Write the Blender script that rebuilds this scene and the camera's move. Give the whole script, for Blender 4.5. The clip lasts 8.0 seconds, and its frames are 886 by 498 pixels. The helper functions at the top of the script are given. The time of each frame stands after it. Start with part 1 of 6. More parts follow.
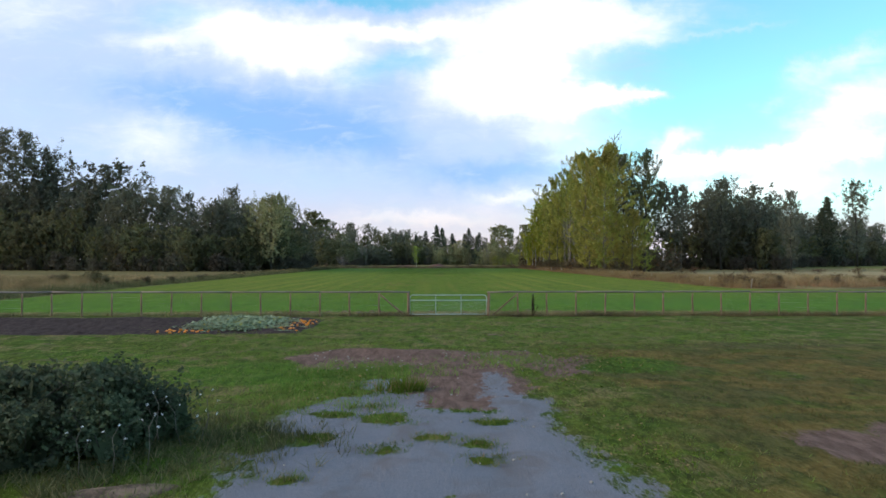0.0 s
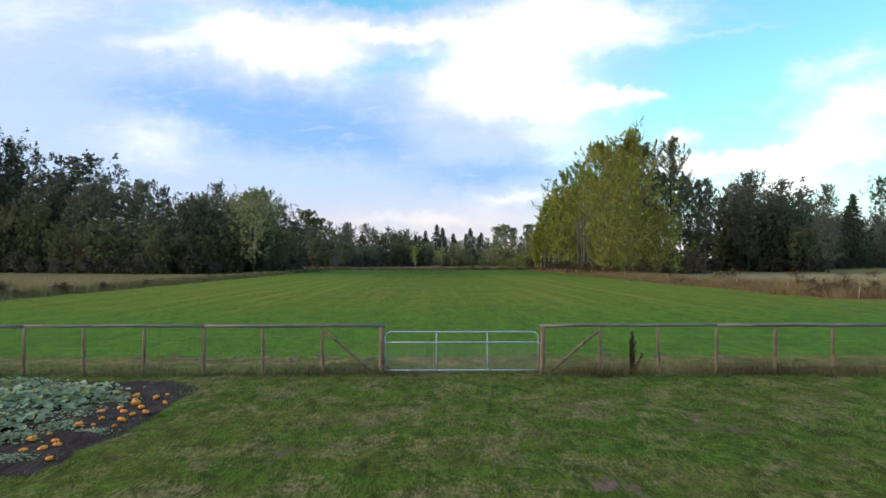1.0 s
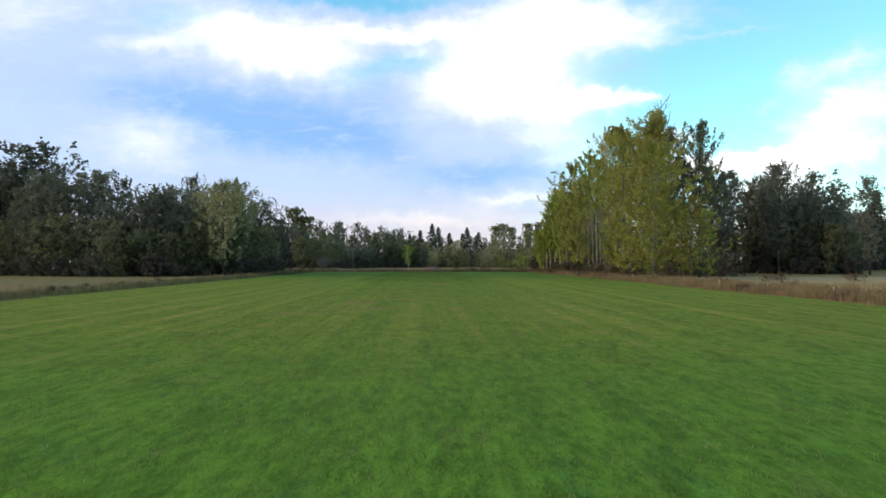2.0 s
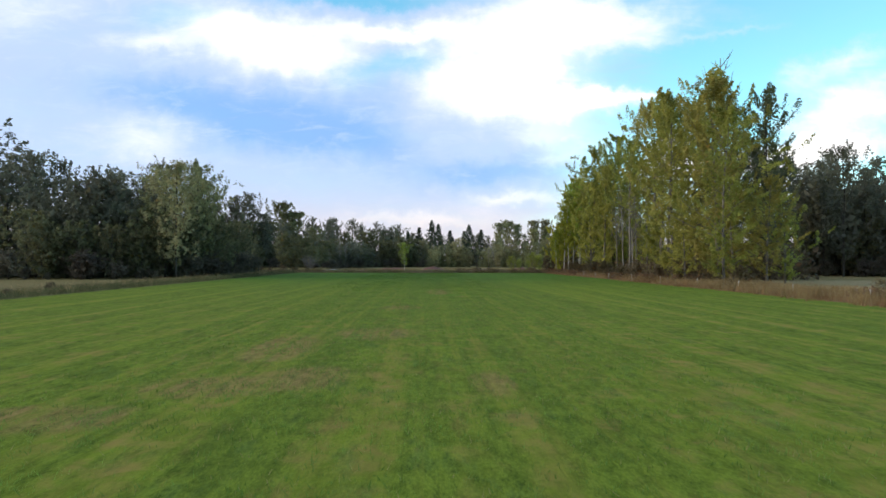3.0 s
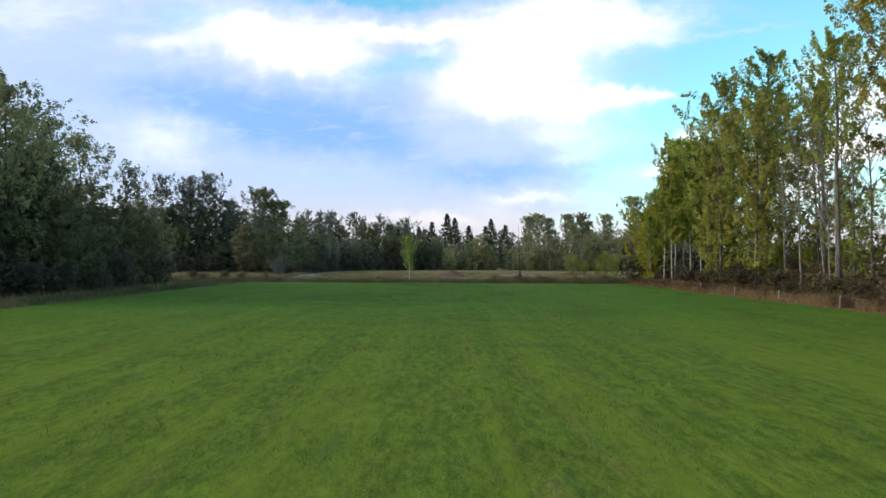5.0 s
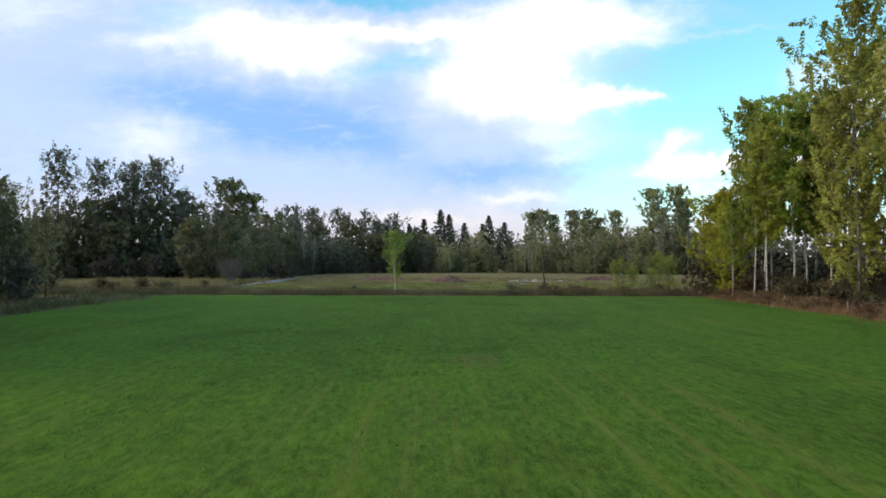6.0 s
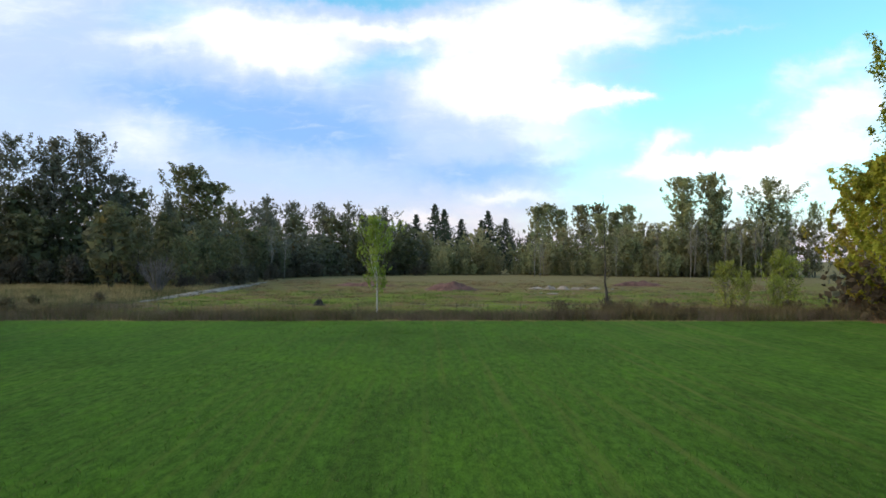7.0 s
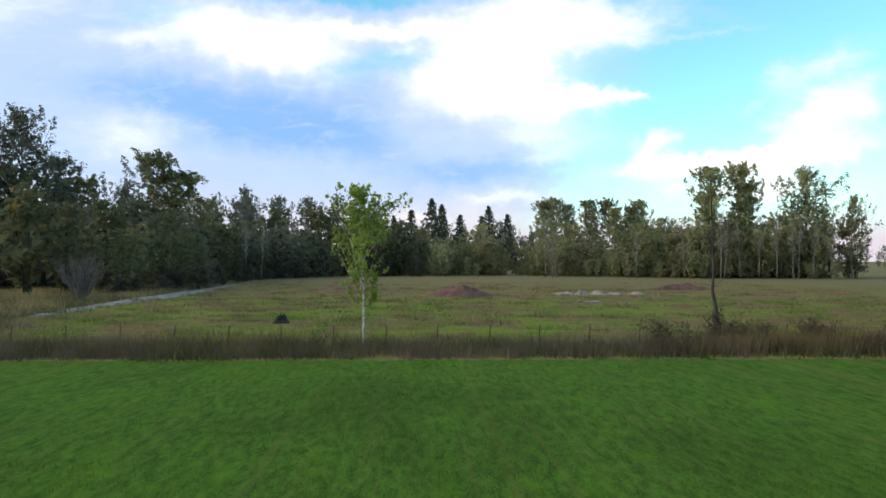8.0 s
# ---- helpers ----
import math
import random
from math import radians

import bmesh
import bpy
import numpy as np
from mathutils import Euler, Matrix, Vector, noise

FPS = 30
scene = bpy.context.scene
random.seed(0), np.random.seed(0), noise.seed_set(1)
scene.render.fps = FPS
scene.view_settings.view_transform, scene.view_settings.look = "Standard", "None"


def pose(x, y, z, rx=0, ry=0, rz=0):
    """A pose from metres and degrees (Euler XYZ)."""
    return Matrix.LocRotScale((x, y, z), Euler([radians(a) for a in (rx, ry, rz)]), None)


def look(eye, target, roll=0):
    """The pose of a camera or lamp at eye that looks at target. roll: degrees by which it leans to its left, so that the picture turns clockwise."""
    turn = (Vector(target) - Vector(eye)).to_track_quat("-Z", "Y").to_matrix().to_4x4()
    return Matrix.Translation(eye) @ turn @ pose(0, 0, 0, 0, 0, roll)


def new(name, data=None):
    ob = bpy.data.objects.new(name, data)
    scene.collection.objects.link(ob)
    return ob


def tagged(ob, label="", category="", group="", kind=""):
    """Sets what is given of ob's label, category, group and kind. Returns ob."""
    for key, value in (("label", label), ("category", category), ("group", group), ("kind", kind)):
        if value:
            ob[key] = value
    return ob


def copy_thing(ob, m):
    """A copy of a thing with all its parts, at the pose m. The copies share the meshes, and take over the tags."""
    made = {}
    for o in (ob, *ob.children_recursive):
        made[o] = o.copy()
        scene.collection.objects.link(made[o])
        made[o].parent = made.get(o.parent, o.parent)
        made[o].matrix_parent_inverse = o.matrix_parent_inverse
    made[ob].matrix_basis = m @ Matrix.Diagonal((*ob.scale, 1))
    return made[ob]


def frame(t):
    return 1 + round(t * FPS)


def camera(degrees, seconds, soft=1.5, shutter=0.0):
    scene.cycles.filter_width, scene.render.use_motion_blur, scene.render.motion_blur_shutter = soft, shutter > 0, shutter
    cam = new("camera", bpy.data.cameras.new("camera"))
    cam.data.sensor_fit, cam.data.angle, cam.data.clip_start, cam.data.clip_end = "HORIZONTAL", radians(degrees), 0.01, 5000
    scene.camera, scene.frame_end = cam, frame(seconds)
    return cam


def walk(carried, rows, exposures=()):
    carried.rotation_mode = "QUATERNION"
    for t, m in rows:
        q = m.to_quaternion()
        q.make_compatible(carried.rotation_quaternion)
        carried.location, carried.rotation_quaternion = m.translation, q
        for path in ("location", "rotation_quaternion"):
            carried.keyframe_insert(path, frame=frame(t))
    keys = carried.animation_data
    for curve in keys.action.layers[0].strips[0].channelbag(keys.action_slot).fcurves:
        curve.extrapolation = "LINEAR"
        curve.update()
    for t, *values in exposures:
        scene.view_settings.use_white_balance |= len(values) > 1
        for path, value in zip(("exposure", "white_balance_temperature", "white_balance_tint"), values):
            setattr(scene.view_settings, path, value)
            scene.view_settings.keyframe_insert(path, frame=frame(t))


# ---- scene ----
cam = camera(66.0, 8.0, soft=1.6)
ROWS = [
    # seconds, x, y, z, yaw, pitch, roll
    (0.0, -1.140, -0.726, 3.560, -1.055, 0.911, -0.002),
    (0.1, -1.126, 1.434, 3.561, -1.058, 0.922, -0.002),
    (0.2, -1.112, 3.594, 3.562, -1.061, 0.933, -0.001),
    (0.3, -1.099, 5.754, 3.563, -1.064, 0.944, -0.001),
    (0.4, -1.085, 7.914, 3.564, -1.066, 0.955, -0.001),
    (0.5, -1.070, 10.074, 3.565, -1.066, 0.965, -0.001),
    (0.6, -1.055, 12.241, 3.566, -1.061, 0.973, -0.000),
    (0.7, -1.040, 14.415, 3.567, -1.052, 0.979, 0.000),
    (0.8, -1.025, 16.589, 3.568, -1.043, 0.986, 0.001),
    (0.9, -1.008, 18.755, 3.569, -1.037, 0.993, 0.001),
    (1.0, -0.990, 20.906, 3.570, -1.037, 1.001, 0.002),
    (1.1, -0.970, 23.020, 3.571, -1.045, 1.011, 0.003),
    (1.2, -0.948, 25.100, 3.572, -1.059, 1.022, 0.004),
    (1.3, -0.925, 27.178, 3.573, -1.075, 1.034, 0.005),
    (1.4, -0.902, 29.282, 3.574, -1.094, 1.045, 0.005),
    (1.5, -0.880, 31.444, 3.575, -1.112, 1.054, 0.004),
    (1.6, -0.857, 33.697, 3.576, -1.142, 1.060, 0.001),
    (1.7, -0.832, 36.054, 3.577, -1.194, 1.066, -0.003),
    (1.8, -0.806, 38.513, 3.578, -1.263, 1.069, -0.009),
    (1.9, -0.779, 41.072, 3.578, -1.344, 1.072, -0.016),
    (2.0, -0.752, 43.728, 3.579, -1.430, 1.073, -0.024),
    (2.1, -0.724, 46.479, 3.580, -1.518, 1.072, -0.033),
    (2.2, -0.697, 49.323, 3.581, -1.602, 1.070, -0.043),
    (2.3, -0.671, 52.258, 3.583, -1.675, 1.067, -0.053),
    (2.4, -0.646, 55.281, 3.585, -1.734, 1.063, -0.063),
    (2.5, -0.623, 58.389, 3.588, -1.772, 1.057, -0.074),
    (2.6, -0.603, 61.581, 3.592, -1.784, 1.050, -0.084),
    (2.7, -0.584, 64.855, 3.597, -1.766, 1.041, -0.094),
    (2.8, -0.569, 68.207, 3.604, -1.711, 1.032, -0.103),
    (2.9, -0.558, 71.636, 3.611, -1.615, 1.021, -0.111),
    (3.0, -0.550, 75.140, 3.620, -1.472, 1.008, -0.119),
    (3.1, -0.544, 78.712, 3.645, -1.270, 0.992, -0.125),
    (3.2, -0.540, 82.338, 3.670, -1.022, 0.973, -0.131),
    (3.3, -0.538, 86.006, 3.697, -0.759, 0.953, -0.137),
    (3.4, -0.541, 89.704, 3.725, -0.511, 0.937, -0.144),
    (3.5, -0.550, 93.420, 3.753, -0.309, 0.926, -0.151),
    (3.6, -0.565, 97.176, 3.783, -0.150, 0.923, -0.160),
    (3.7, -0.586, 100.985, 3.813, -0.015, 0.927, -0.170),
    (3.8, -0.612, 104.819, 3.845, 0.094, 0.933, -0.180),
    (3.9, -0.643, 108.648, 3.879, 0.172, 0.940, -0.191),
    (4.0, -0.680, 112.444, 3.917, 0.215, 0.945, -0.201),
    (4.1, -0.724, 116.199, 3.958, 0.212, 0.948, -0.211),
    (4.2, -0.776, 119.930, 4.003, 0.163, 0.952, -0.222),
    (4.3, -0.832, 123.649, 4.050, 0.089, 0.955, -0.233),
    (4.4, -0.891, 127.368, 4.099, 0.007, 0.957, -0.243),
    (4.5, -0.950, 131.099, 4.150, -0.064, 0.959, -0.251),
    (4.6, -1.009, 134.839, 4.197, -0.125, 0.961, -0.257),
    (4.7, -1.069, 138.581, 4.248, -0.189, 0.962, -0.261),
    (4.8, -1.131, 142.322, 4.303, -0.256, 0.963, -0.263),
    (4.9, -1.194, 146.064, 4.360, -0.324, 0.964, -0.264),
    (5.0, -1.258, 149.806, 4.421, -0.395, 0.964, -0.263),
    (5.1, -1.325, 153.547, 4.483, -0.467, 0.964, -0.261),
    (5.2, -1.393, 157.287, 4.546, -0.541, 0.963, -0.258),
    (5.3, -1.464, 161.026, 4.610, -0.615, 0.962, -0.254),
    (5.4, -1.536, 164.763, 4.675, -0.691, 0.961, -0.250),
    (5.5, -1.612, 168.499, 4.739, -0.766, 0.959, -0.245),
    (5.6, -1.689, 172.233, 4.798, -0.843, 0.957, -0.240),
    (5.7, -1.770, 175.964, 4.856, -0.919, 0.955, -0.235),
    (5.8, -1.854, 179.692, 4.911, -0.995, 0.953, -0.230),
    (5.9, -1.940, 183.417, 4.965, -1.070, 0.951, -0.225),
    (6.0, -2.030, 187.139, 5.015, -1.144, 0.948, -0.221),
    (6.1, -2.122, 190.861, 5.064, -1.218, 0.945, -0.217),
    (6.2, -2.217, 194.588, 5.114, -1.292, 0.941, -0.212),
    (6.3, -2.314, 198.316, 5.162, -1.366, 0.938, -0.207),
    (6.4, -2.415, 202.047, 5.208, -1.441, 0.934, -0.202),
    (6.5, -2.520, 205.777, 5.250, -1.517, 0.931, -0.199),
    (6.6, -2.629, 209.525, 5.266, -1.597, 0.928, -0.198),
    (6.7, -2.742, 213.285, 5.280, -1.679, 0.926, -0.197),
    (6.8, -2.859, 217.021, 5.291, -1.762, 0.924, -0.197),
    (6.9, -2.978, 220.697, 5.300, -1.843, 0.921, -0.198),
    (7.0, -3.100, 224.277, 5.307, -1.920, 0.916, -0.200),
    (7.1, -3.227, 227.716, 5.313, -1.993, 0.907, -0.203),
    (7.2, -3.360, 230.974, 5.317, -2.064, 0.895, -0.208),
    (7.3, -3.494, 234.025, 5.301, -2.132, 0.882, -0.213),
    (7.4, -3.625, 236.843, 5.283, -2.198, 0.871, -0.217),
    (7.5, -3.750, 239.402, 5.262, -2.261, 0.864, -0.220),
    (7.6, -3.866, 241.697, 5.236, -2.319, 0.861, -0.222),
    (7.7, -3.977, 243.748, 5.207, -2.373, 0.862, -0.222),
    (7.8, -4.085, 245.561, 5.184, -2.426, 0.865, -0.222),
    (7.9, -4.192, 247.144, 5.162, -2.477, 0.868, -0.222),
    (8.0, -4.300, 248.503, 5.140, -2.530, 0.871, -0.222),
]
walk(cam, [(t, pose(x, y, z, 90 + pitch, roll, yaw)) for t, x, y, z, yaw, pitch, roll in ROWS])

# ---- world, sun and exposure ----
world = bpy.data.worlds.new("evening_sky")
scene.world = world
world.use_nodes = True


class Graph:
    """A short hand for node trees."""

    def __init__(self, tree):
        self.tree = tree
        self.nodes, self.links = tree.nodes, tree.links

    def put(self, socket, value):
        if isinstance(value, bpy.types.NodeSocket):
            self.links.new(value, socket)
        elif value is not None:
            socket.default_value = value

    def node(self, kind):
        return self.nodes.new(kind)

    def math(self, op, a, b=None, c=None, clamp=False):
        n = self.node("ShaderNodeMath")
        n.operation, n.use_clamp = op, clamp
        for socket, value in zip(n.inputs, (a, b, c)):
            self.put(socket, value)
        return n.outputs[0]

    def noise(self, vector, scale, detail=4.0, rough=0.55, distortion=0.0, colour=False):
        n = self.node("ShaderNodeTexNoise")
        self.put(n.inputs["Vector"], vector)
        n.inputs["Scale"].default_value = scale
        n.inputs["Detail"].default_value = detail
        n.inputs["Roughness"].default_value = rough
        n.inputs["Distortion"].default_value = distortion
        return n.outputs["Color" if colour else "Fac"]

    def step(self, value, low, high, to_low=0.0, to_high=1.0):
        n = self.node("ShaderNodeMapRange")
        n.interpolation_type = "SMOOTHSTEP"
        for socket, v in zip(n.inputs, (value, low, high, to_low, to_high)):
            self.put(socket, v)
        return n.outputs[0]

    def mix(self, factor, a, b, blend="MIX"):
        n = self.node("ShaderNodeMix")
        n.data_type, n.blend_type = "RGBA", blend
        self.put(n.inputs["Factor"], factor)
        for socket, value in ((n.inputs[6], a), (n.inputs[7], b)):
            self.put(socket, (*value, 1.0) if isinstance(value, tuple) and len(value) == 3 else value)
        return n.outputs[2]

    def scaled(self, vector, x, y, z):
        n = self.node("ShaderNodeMapping")
        self.put(n.inputs["Vector"], vector)
        n.inputs["Scale"].default_value = (x, y, z)
        return n.outputs[0]


SUN_ELEVATION, SUN_ROTATION = 26.0, 264.0   # degrees; a low veiled sun on the left


def build_sky():
    g = Graph(world.node_tree)
    g.nodes.clear()
    out = g.node("ShaderNodeOutputWorld")
    coord = g.node("ShaderNodeTexCoord").outputs["Generated"]
    xyz = g.node("ShaderNodeSeparateXYZ")
    g.put(xyz.inputs[0], coord)
    x, y, z = xyz.outputs
    az = g.math("MULTIPLY", g.math("ARCTAN2", x, y), 57.296)
    el = g.math("MULTIPLY", g.math("ARCSINE", z), 57.296)
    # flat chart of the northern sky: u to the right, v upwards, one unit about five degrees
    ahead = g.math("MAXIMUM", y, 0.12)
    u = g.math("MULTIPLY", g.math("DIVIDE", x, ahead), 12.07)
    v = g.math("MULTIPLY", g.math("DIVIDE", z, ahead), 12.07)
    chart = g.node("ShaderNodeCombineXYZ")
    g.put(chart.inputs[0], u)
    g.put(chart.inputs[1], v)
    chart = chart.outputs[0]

    # ragged outlines: the coordinates wander
    w1 = g.node("ShaderNodeSeparateXYZ")
    g.put(w1.inputs[0], g.noise(chart, 0.75, 4.0, 0.5, colour=True))
    w2 = g.node("ShaderNodeSeparateXYZ")
    g.put(w2.inputs[0], g.noise(chart, 2.6, 5.0, 0.6, colour=True))
    wu = g.math("ADD", g.math("MULTIPLY_ADD", g.math("SUBTRACT", w1.outputs[0], 0.5), 1.3, u),
                g.math("MULTIPLY", g.math("SUBTRACT", w2.outputs[0], 0.5), 0.62))
    wv = g.math("ADD", g.math("MULTIPLY_ADD", g.math("SUBTRACT", w1.outputs[1], 0.5), 0.55, v),
                g.math("MULTIPLY", g.math("SUBTRACT", w2.outputs[1], 0.5), 0.42))

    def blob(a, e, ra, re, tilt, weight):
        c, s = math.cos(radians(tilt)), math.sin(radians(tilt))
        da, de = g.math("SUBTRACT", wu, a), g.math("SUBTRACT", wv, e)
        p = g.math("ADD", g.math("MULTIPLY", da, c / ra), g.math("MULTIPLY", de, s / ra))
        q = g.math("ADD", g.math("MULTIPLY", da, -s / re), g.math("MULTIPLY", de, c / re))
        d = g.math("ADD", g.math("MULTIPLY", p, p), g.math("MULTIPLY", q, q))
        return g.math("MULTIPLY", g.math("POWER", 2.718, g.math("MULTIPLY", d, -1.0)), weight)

    def total(rows, start=0.0):
        value = start
        for row in rows:
            value = g.math("ADD", value, blob(*row))
        return value

    soft = g.noise(g.scaled(chart, 1.0, 1.9, 1.0), 0.55, 5.0, 0.55, 0.4)
    feather = g.noise(g.scaled(chart, 0.55, 1.7, 1.0), 2.2, 6.0, 0.62, 0.6)
    wisps = g.math("ADD", g.math("MULTIPLY", g.math("SUBTRACT", soft, 0.5), 0.8), g.math("MULTIPLY", g.math("SUBTRACT", feather, 0.5), 0.55))
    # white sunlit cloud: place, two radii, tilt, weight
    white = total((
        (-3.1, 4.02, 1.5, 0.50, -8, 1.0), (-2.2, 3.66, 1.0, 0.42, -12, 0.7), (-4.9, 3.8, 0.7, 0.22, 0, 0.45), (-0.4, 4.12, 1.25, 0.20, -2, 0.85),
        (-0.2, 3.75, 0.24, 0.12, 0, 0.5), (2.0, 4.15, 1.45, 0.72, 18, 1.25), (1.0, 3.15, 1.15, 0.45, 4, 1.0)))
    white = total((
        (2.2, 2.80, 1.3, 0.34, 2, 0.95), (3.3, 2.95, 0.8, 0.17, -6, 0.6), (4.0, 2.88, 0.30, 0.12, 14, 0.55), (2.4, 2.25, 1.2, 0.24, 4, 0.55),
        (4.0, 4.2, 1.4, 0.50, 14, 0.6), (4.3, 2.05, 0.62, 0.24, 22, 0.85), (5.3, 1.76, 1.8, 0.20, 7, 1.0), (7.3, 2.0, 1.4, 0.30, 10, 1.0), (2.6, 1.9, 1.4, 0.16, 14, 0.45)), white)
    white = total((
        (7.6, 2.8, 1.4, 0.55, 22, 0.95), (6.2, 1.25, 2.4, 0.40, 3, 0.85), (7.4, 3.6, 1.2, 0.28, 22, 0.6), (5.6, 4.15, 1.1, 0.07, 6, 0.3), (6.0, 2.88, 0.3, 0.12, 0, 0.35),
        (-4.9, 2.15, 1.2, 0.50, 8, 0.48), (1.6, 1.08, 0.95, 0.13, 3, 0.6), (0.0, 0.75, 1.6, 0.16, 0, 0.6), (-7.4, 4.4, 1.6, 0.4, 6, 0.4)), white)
    # broken cloud over the rest of the sky
    scattered = g.step(g.noise(coord, 1.7, 5.0, 0.55, 0.4), 0.46, 0.62, 0.0, 0.55)
    aside = g.math("MAXIMUM", g.math("MAXIMUM", g.step(g.math("ABSOLUTE", u), 8.0, 11.0), g.step(v, 5.0, 7.5)), g.step(y, 0.3, 0.05))
    white = g.math("ADD", white, g.math("MULTIPLY", scattered, aside))
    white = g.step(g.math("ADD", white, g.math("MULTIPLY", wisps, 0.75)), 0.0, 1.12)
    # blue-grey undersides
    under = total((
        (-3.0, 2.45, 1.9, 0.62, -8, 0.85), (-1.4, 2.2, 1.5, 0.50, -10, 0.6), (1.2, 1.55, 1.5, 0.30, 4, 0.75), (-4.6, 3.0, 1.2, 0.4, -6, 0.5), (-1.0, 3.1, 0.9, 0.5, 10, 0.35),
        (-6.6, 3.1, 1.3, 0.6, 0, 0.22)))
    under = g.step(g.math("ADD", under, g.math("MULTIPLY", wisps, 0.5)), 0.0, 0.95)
    # thin lavender veil on the left, thinning to clear sky on the right
    veil = g.math("ADD", g.step(g.math("ADD", az, g.math("MULTIPLY", wisps, 16.0)), 22.0, 6.0, 0.02, 0.86), g.math("MULTIPLY", wisps, 0.35))
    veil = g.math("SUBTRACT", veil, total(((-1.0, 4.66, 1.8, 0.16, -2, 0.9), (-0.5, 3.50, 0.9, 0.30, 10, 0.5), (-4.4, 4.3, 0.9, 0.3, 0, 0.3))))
    veil = g.math("MAXIMUM", g.step(veil, -0.1, 1.0), g.step(el, 8.0, 1.0))

    sky = g.node("ShaderNodeTexSky")
    sky.sky_type, sky.sun_disc = "NISHITA", False
    sky.sun_elevation, sky.sun_rotation = radians(SUN_ELEVATION), radians(SUN_ROTATION)
    sky.air_density, sky.dust_density, sky.ozone_density = 1.0, 0.4, 1.4
    tint = g.mix(g.step(az, -16.0, 14.0), (0.72, 1.50, 1.50), (1.10, 1.78, 1.58))
    blue = g.mix(1.0, sky.outputs[0], tint, "MULTIPLY")
    clear_sky = g.node("ShaderNodeBackground")
    g.put(clear_sky.inputs[0], blue)
    clear_sky.inputs[1].default_value = 0.17

    low = g.step(el, 1.0, 7.0)
    shade = g.mix(under, (0.60, 0.74, 1.03), (0.31, 0.55, 1.02))
    shade = g.mix(g.step(feather, 0.46, 0.72, 0.0, 0.35), shade, (0.70, 0.86, 1.06))
    shade = g.mix(low, (0.84, 0.76, 0.84), shade)
    bright = g.mix(low, (1.05, 0.88, 0.84), (1.32, 1.30, 1.30))
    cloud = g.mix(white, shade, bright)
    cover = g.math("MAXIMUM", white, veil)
    cloud_light = g.node("ShaderNodeBackground")
    g.put(cloud_light.inputs[0], cloud)
    both = g.node("ShaderNodeMixShader")
    g.put(both.inputs[0], cover)
    g.links.new(clear_sky.outputs[0], both.inputs[1])
    g.links.new(cloud_light.outputs[0], both.inputs[2])
    g.links.new(both.outputs[0], out.inputs[0])


build_sky()
sun = new("sun", bpy.data.lights.new("sun", "SUN"))
sun.data.energy, sun.data.angle, sun.data.color = 2.2, radians(20), (1.0, 0.86, 0.62)
a_sun, e_sun = radians(SUN_ROTATION), radians(SUN_ELEVATION)
sun.matrix_basis = look((0, 0, 60), (-math.sin(a_sun) * math.cos(e_sun), -math.cos(a_sun) * math.cos(e_sun), 60 - math.sin(e_sun)))


# ---- materials ----
def material(name):
    m = bpy.data.materials.new(name)
    m.use_nodes = True
    g = Graph(m.node_tree)
    g.nodes.clear()
    out = g.node("ShaderNodeOutputMaterial")
    bsdf = g.node("ShaderNodeBsdfPrincipled")
    g.links.new(bsdf.outputs[0], out.inputs[0])
    return m, g, bsdf, out


def bump(g, bsdf, height, strength, distance):
    b = g.node("ShaderNodeBump")
    b.inputs["Strength"].default_value, b.inputs["Distance"].default_value = strength, distance
    g.put(b.inputs["Height"], height)
    g.links.new(b.outputs[0], bsdf.inputs["Normal"])


def foliage(name, dark, light, rare=None, rare_share=0.08, through_light=0.35, vary=0.25):
    """Leaves: each leaf and each plant has its own shade; some light passes through."""
    m, g, bsdf, out = material(name)
    island = g.node("ShaderNodeNewGeometry").outputs["Random Per Island"]
    plant_random = g.node("ShaderNodeObjectInfo").outputs["Random"]
    place = g.node("ShaderNodeTexCoord").outputs["Object"]
    patch = g.noise(place, 0.35, 3.0, 0.5)
    f = g.math("MULTIPLY_ADD", g.math("SUBTRACT", patch, 0.5), 2.4, g.math("MULTIPLY_ADD", island, 0.34, 0.33), clamp=True)
    colour = g.mix(f, dark, light)
    if rare:
        colour = g.mix(g.step(g.math("FRACT", g.math("MULTIPLY", island, 37.7)), 1.0 - rare_share, 1.0 - rare_share + 0.02), colour, rare)
    shift = g.node("ShaderNodeHueSaturation")
    g.put(shift.inputs["Hue"], g.math("MULTIPLY_ADD", plant_random, 0.05, 0.475))
    g.put(shift.inputs["Value"], g.math("MULTIPLY_ADD", g.math("FRACT", g.math("MULTIPLY", plant_random, 13.3)), 2 * vary, 1.0 - vary))
    g.put(shift.inputs["Color"], colour)
    g.put(bsdf.inputs["Base Color"], shift.outputs[0])
    bsdf.inputs["Roughness"].default_value = 0.62
    bsdf.inputs["Specular IOR Level"].default_value = 0.12
    trans = g.node("ShaderNodeBsdfTranslucent")
    g.put(trans.inputs[0], shift.outputs[0])
    both = g.node("ShaderNodeMixShader")
    both.inputs[0].default_value = through_light
    g.links.new(bsdf.outputs[0], both.inputs[1])
    g.links.new(trans.outputs[0], both.inputs[2])
    g.links.new(both.outputs[0], out.inputs[0])
    return m


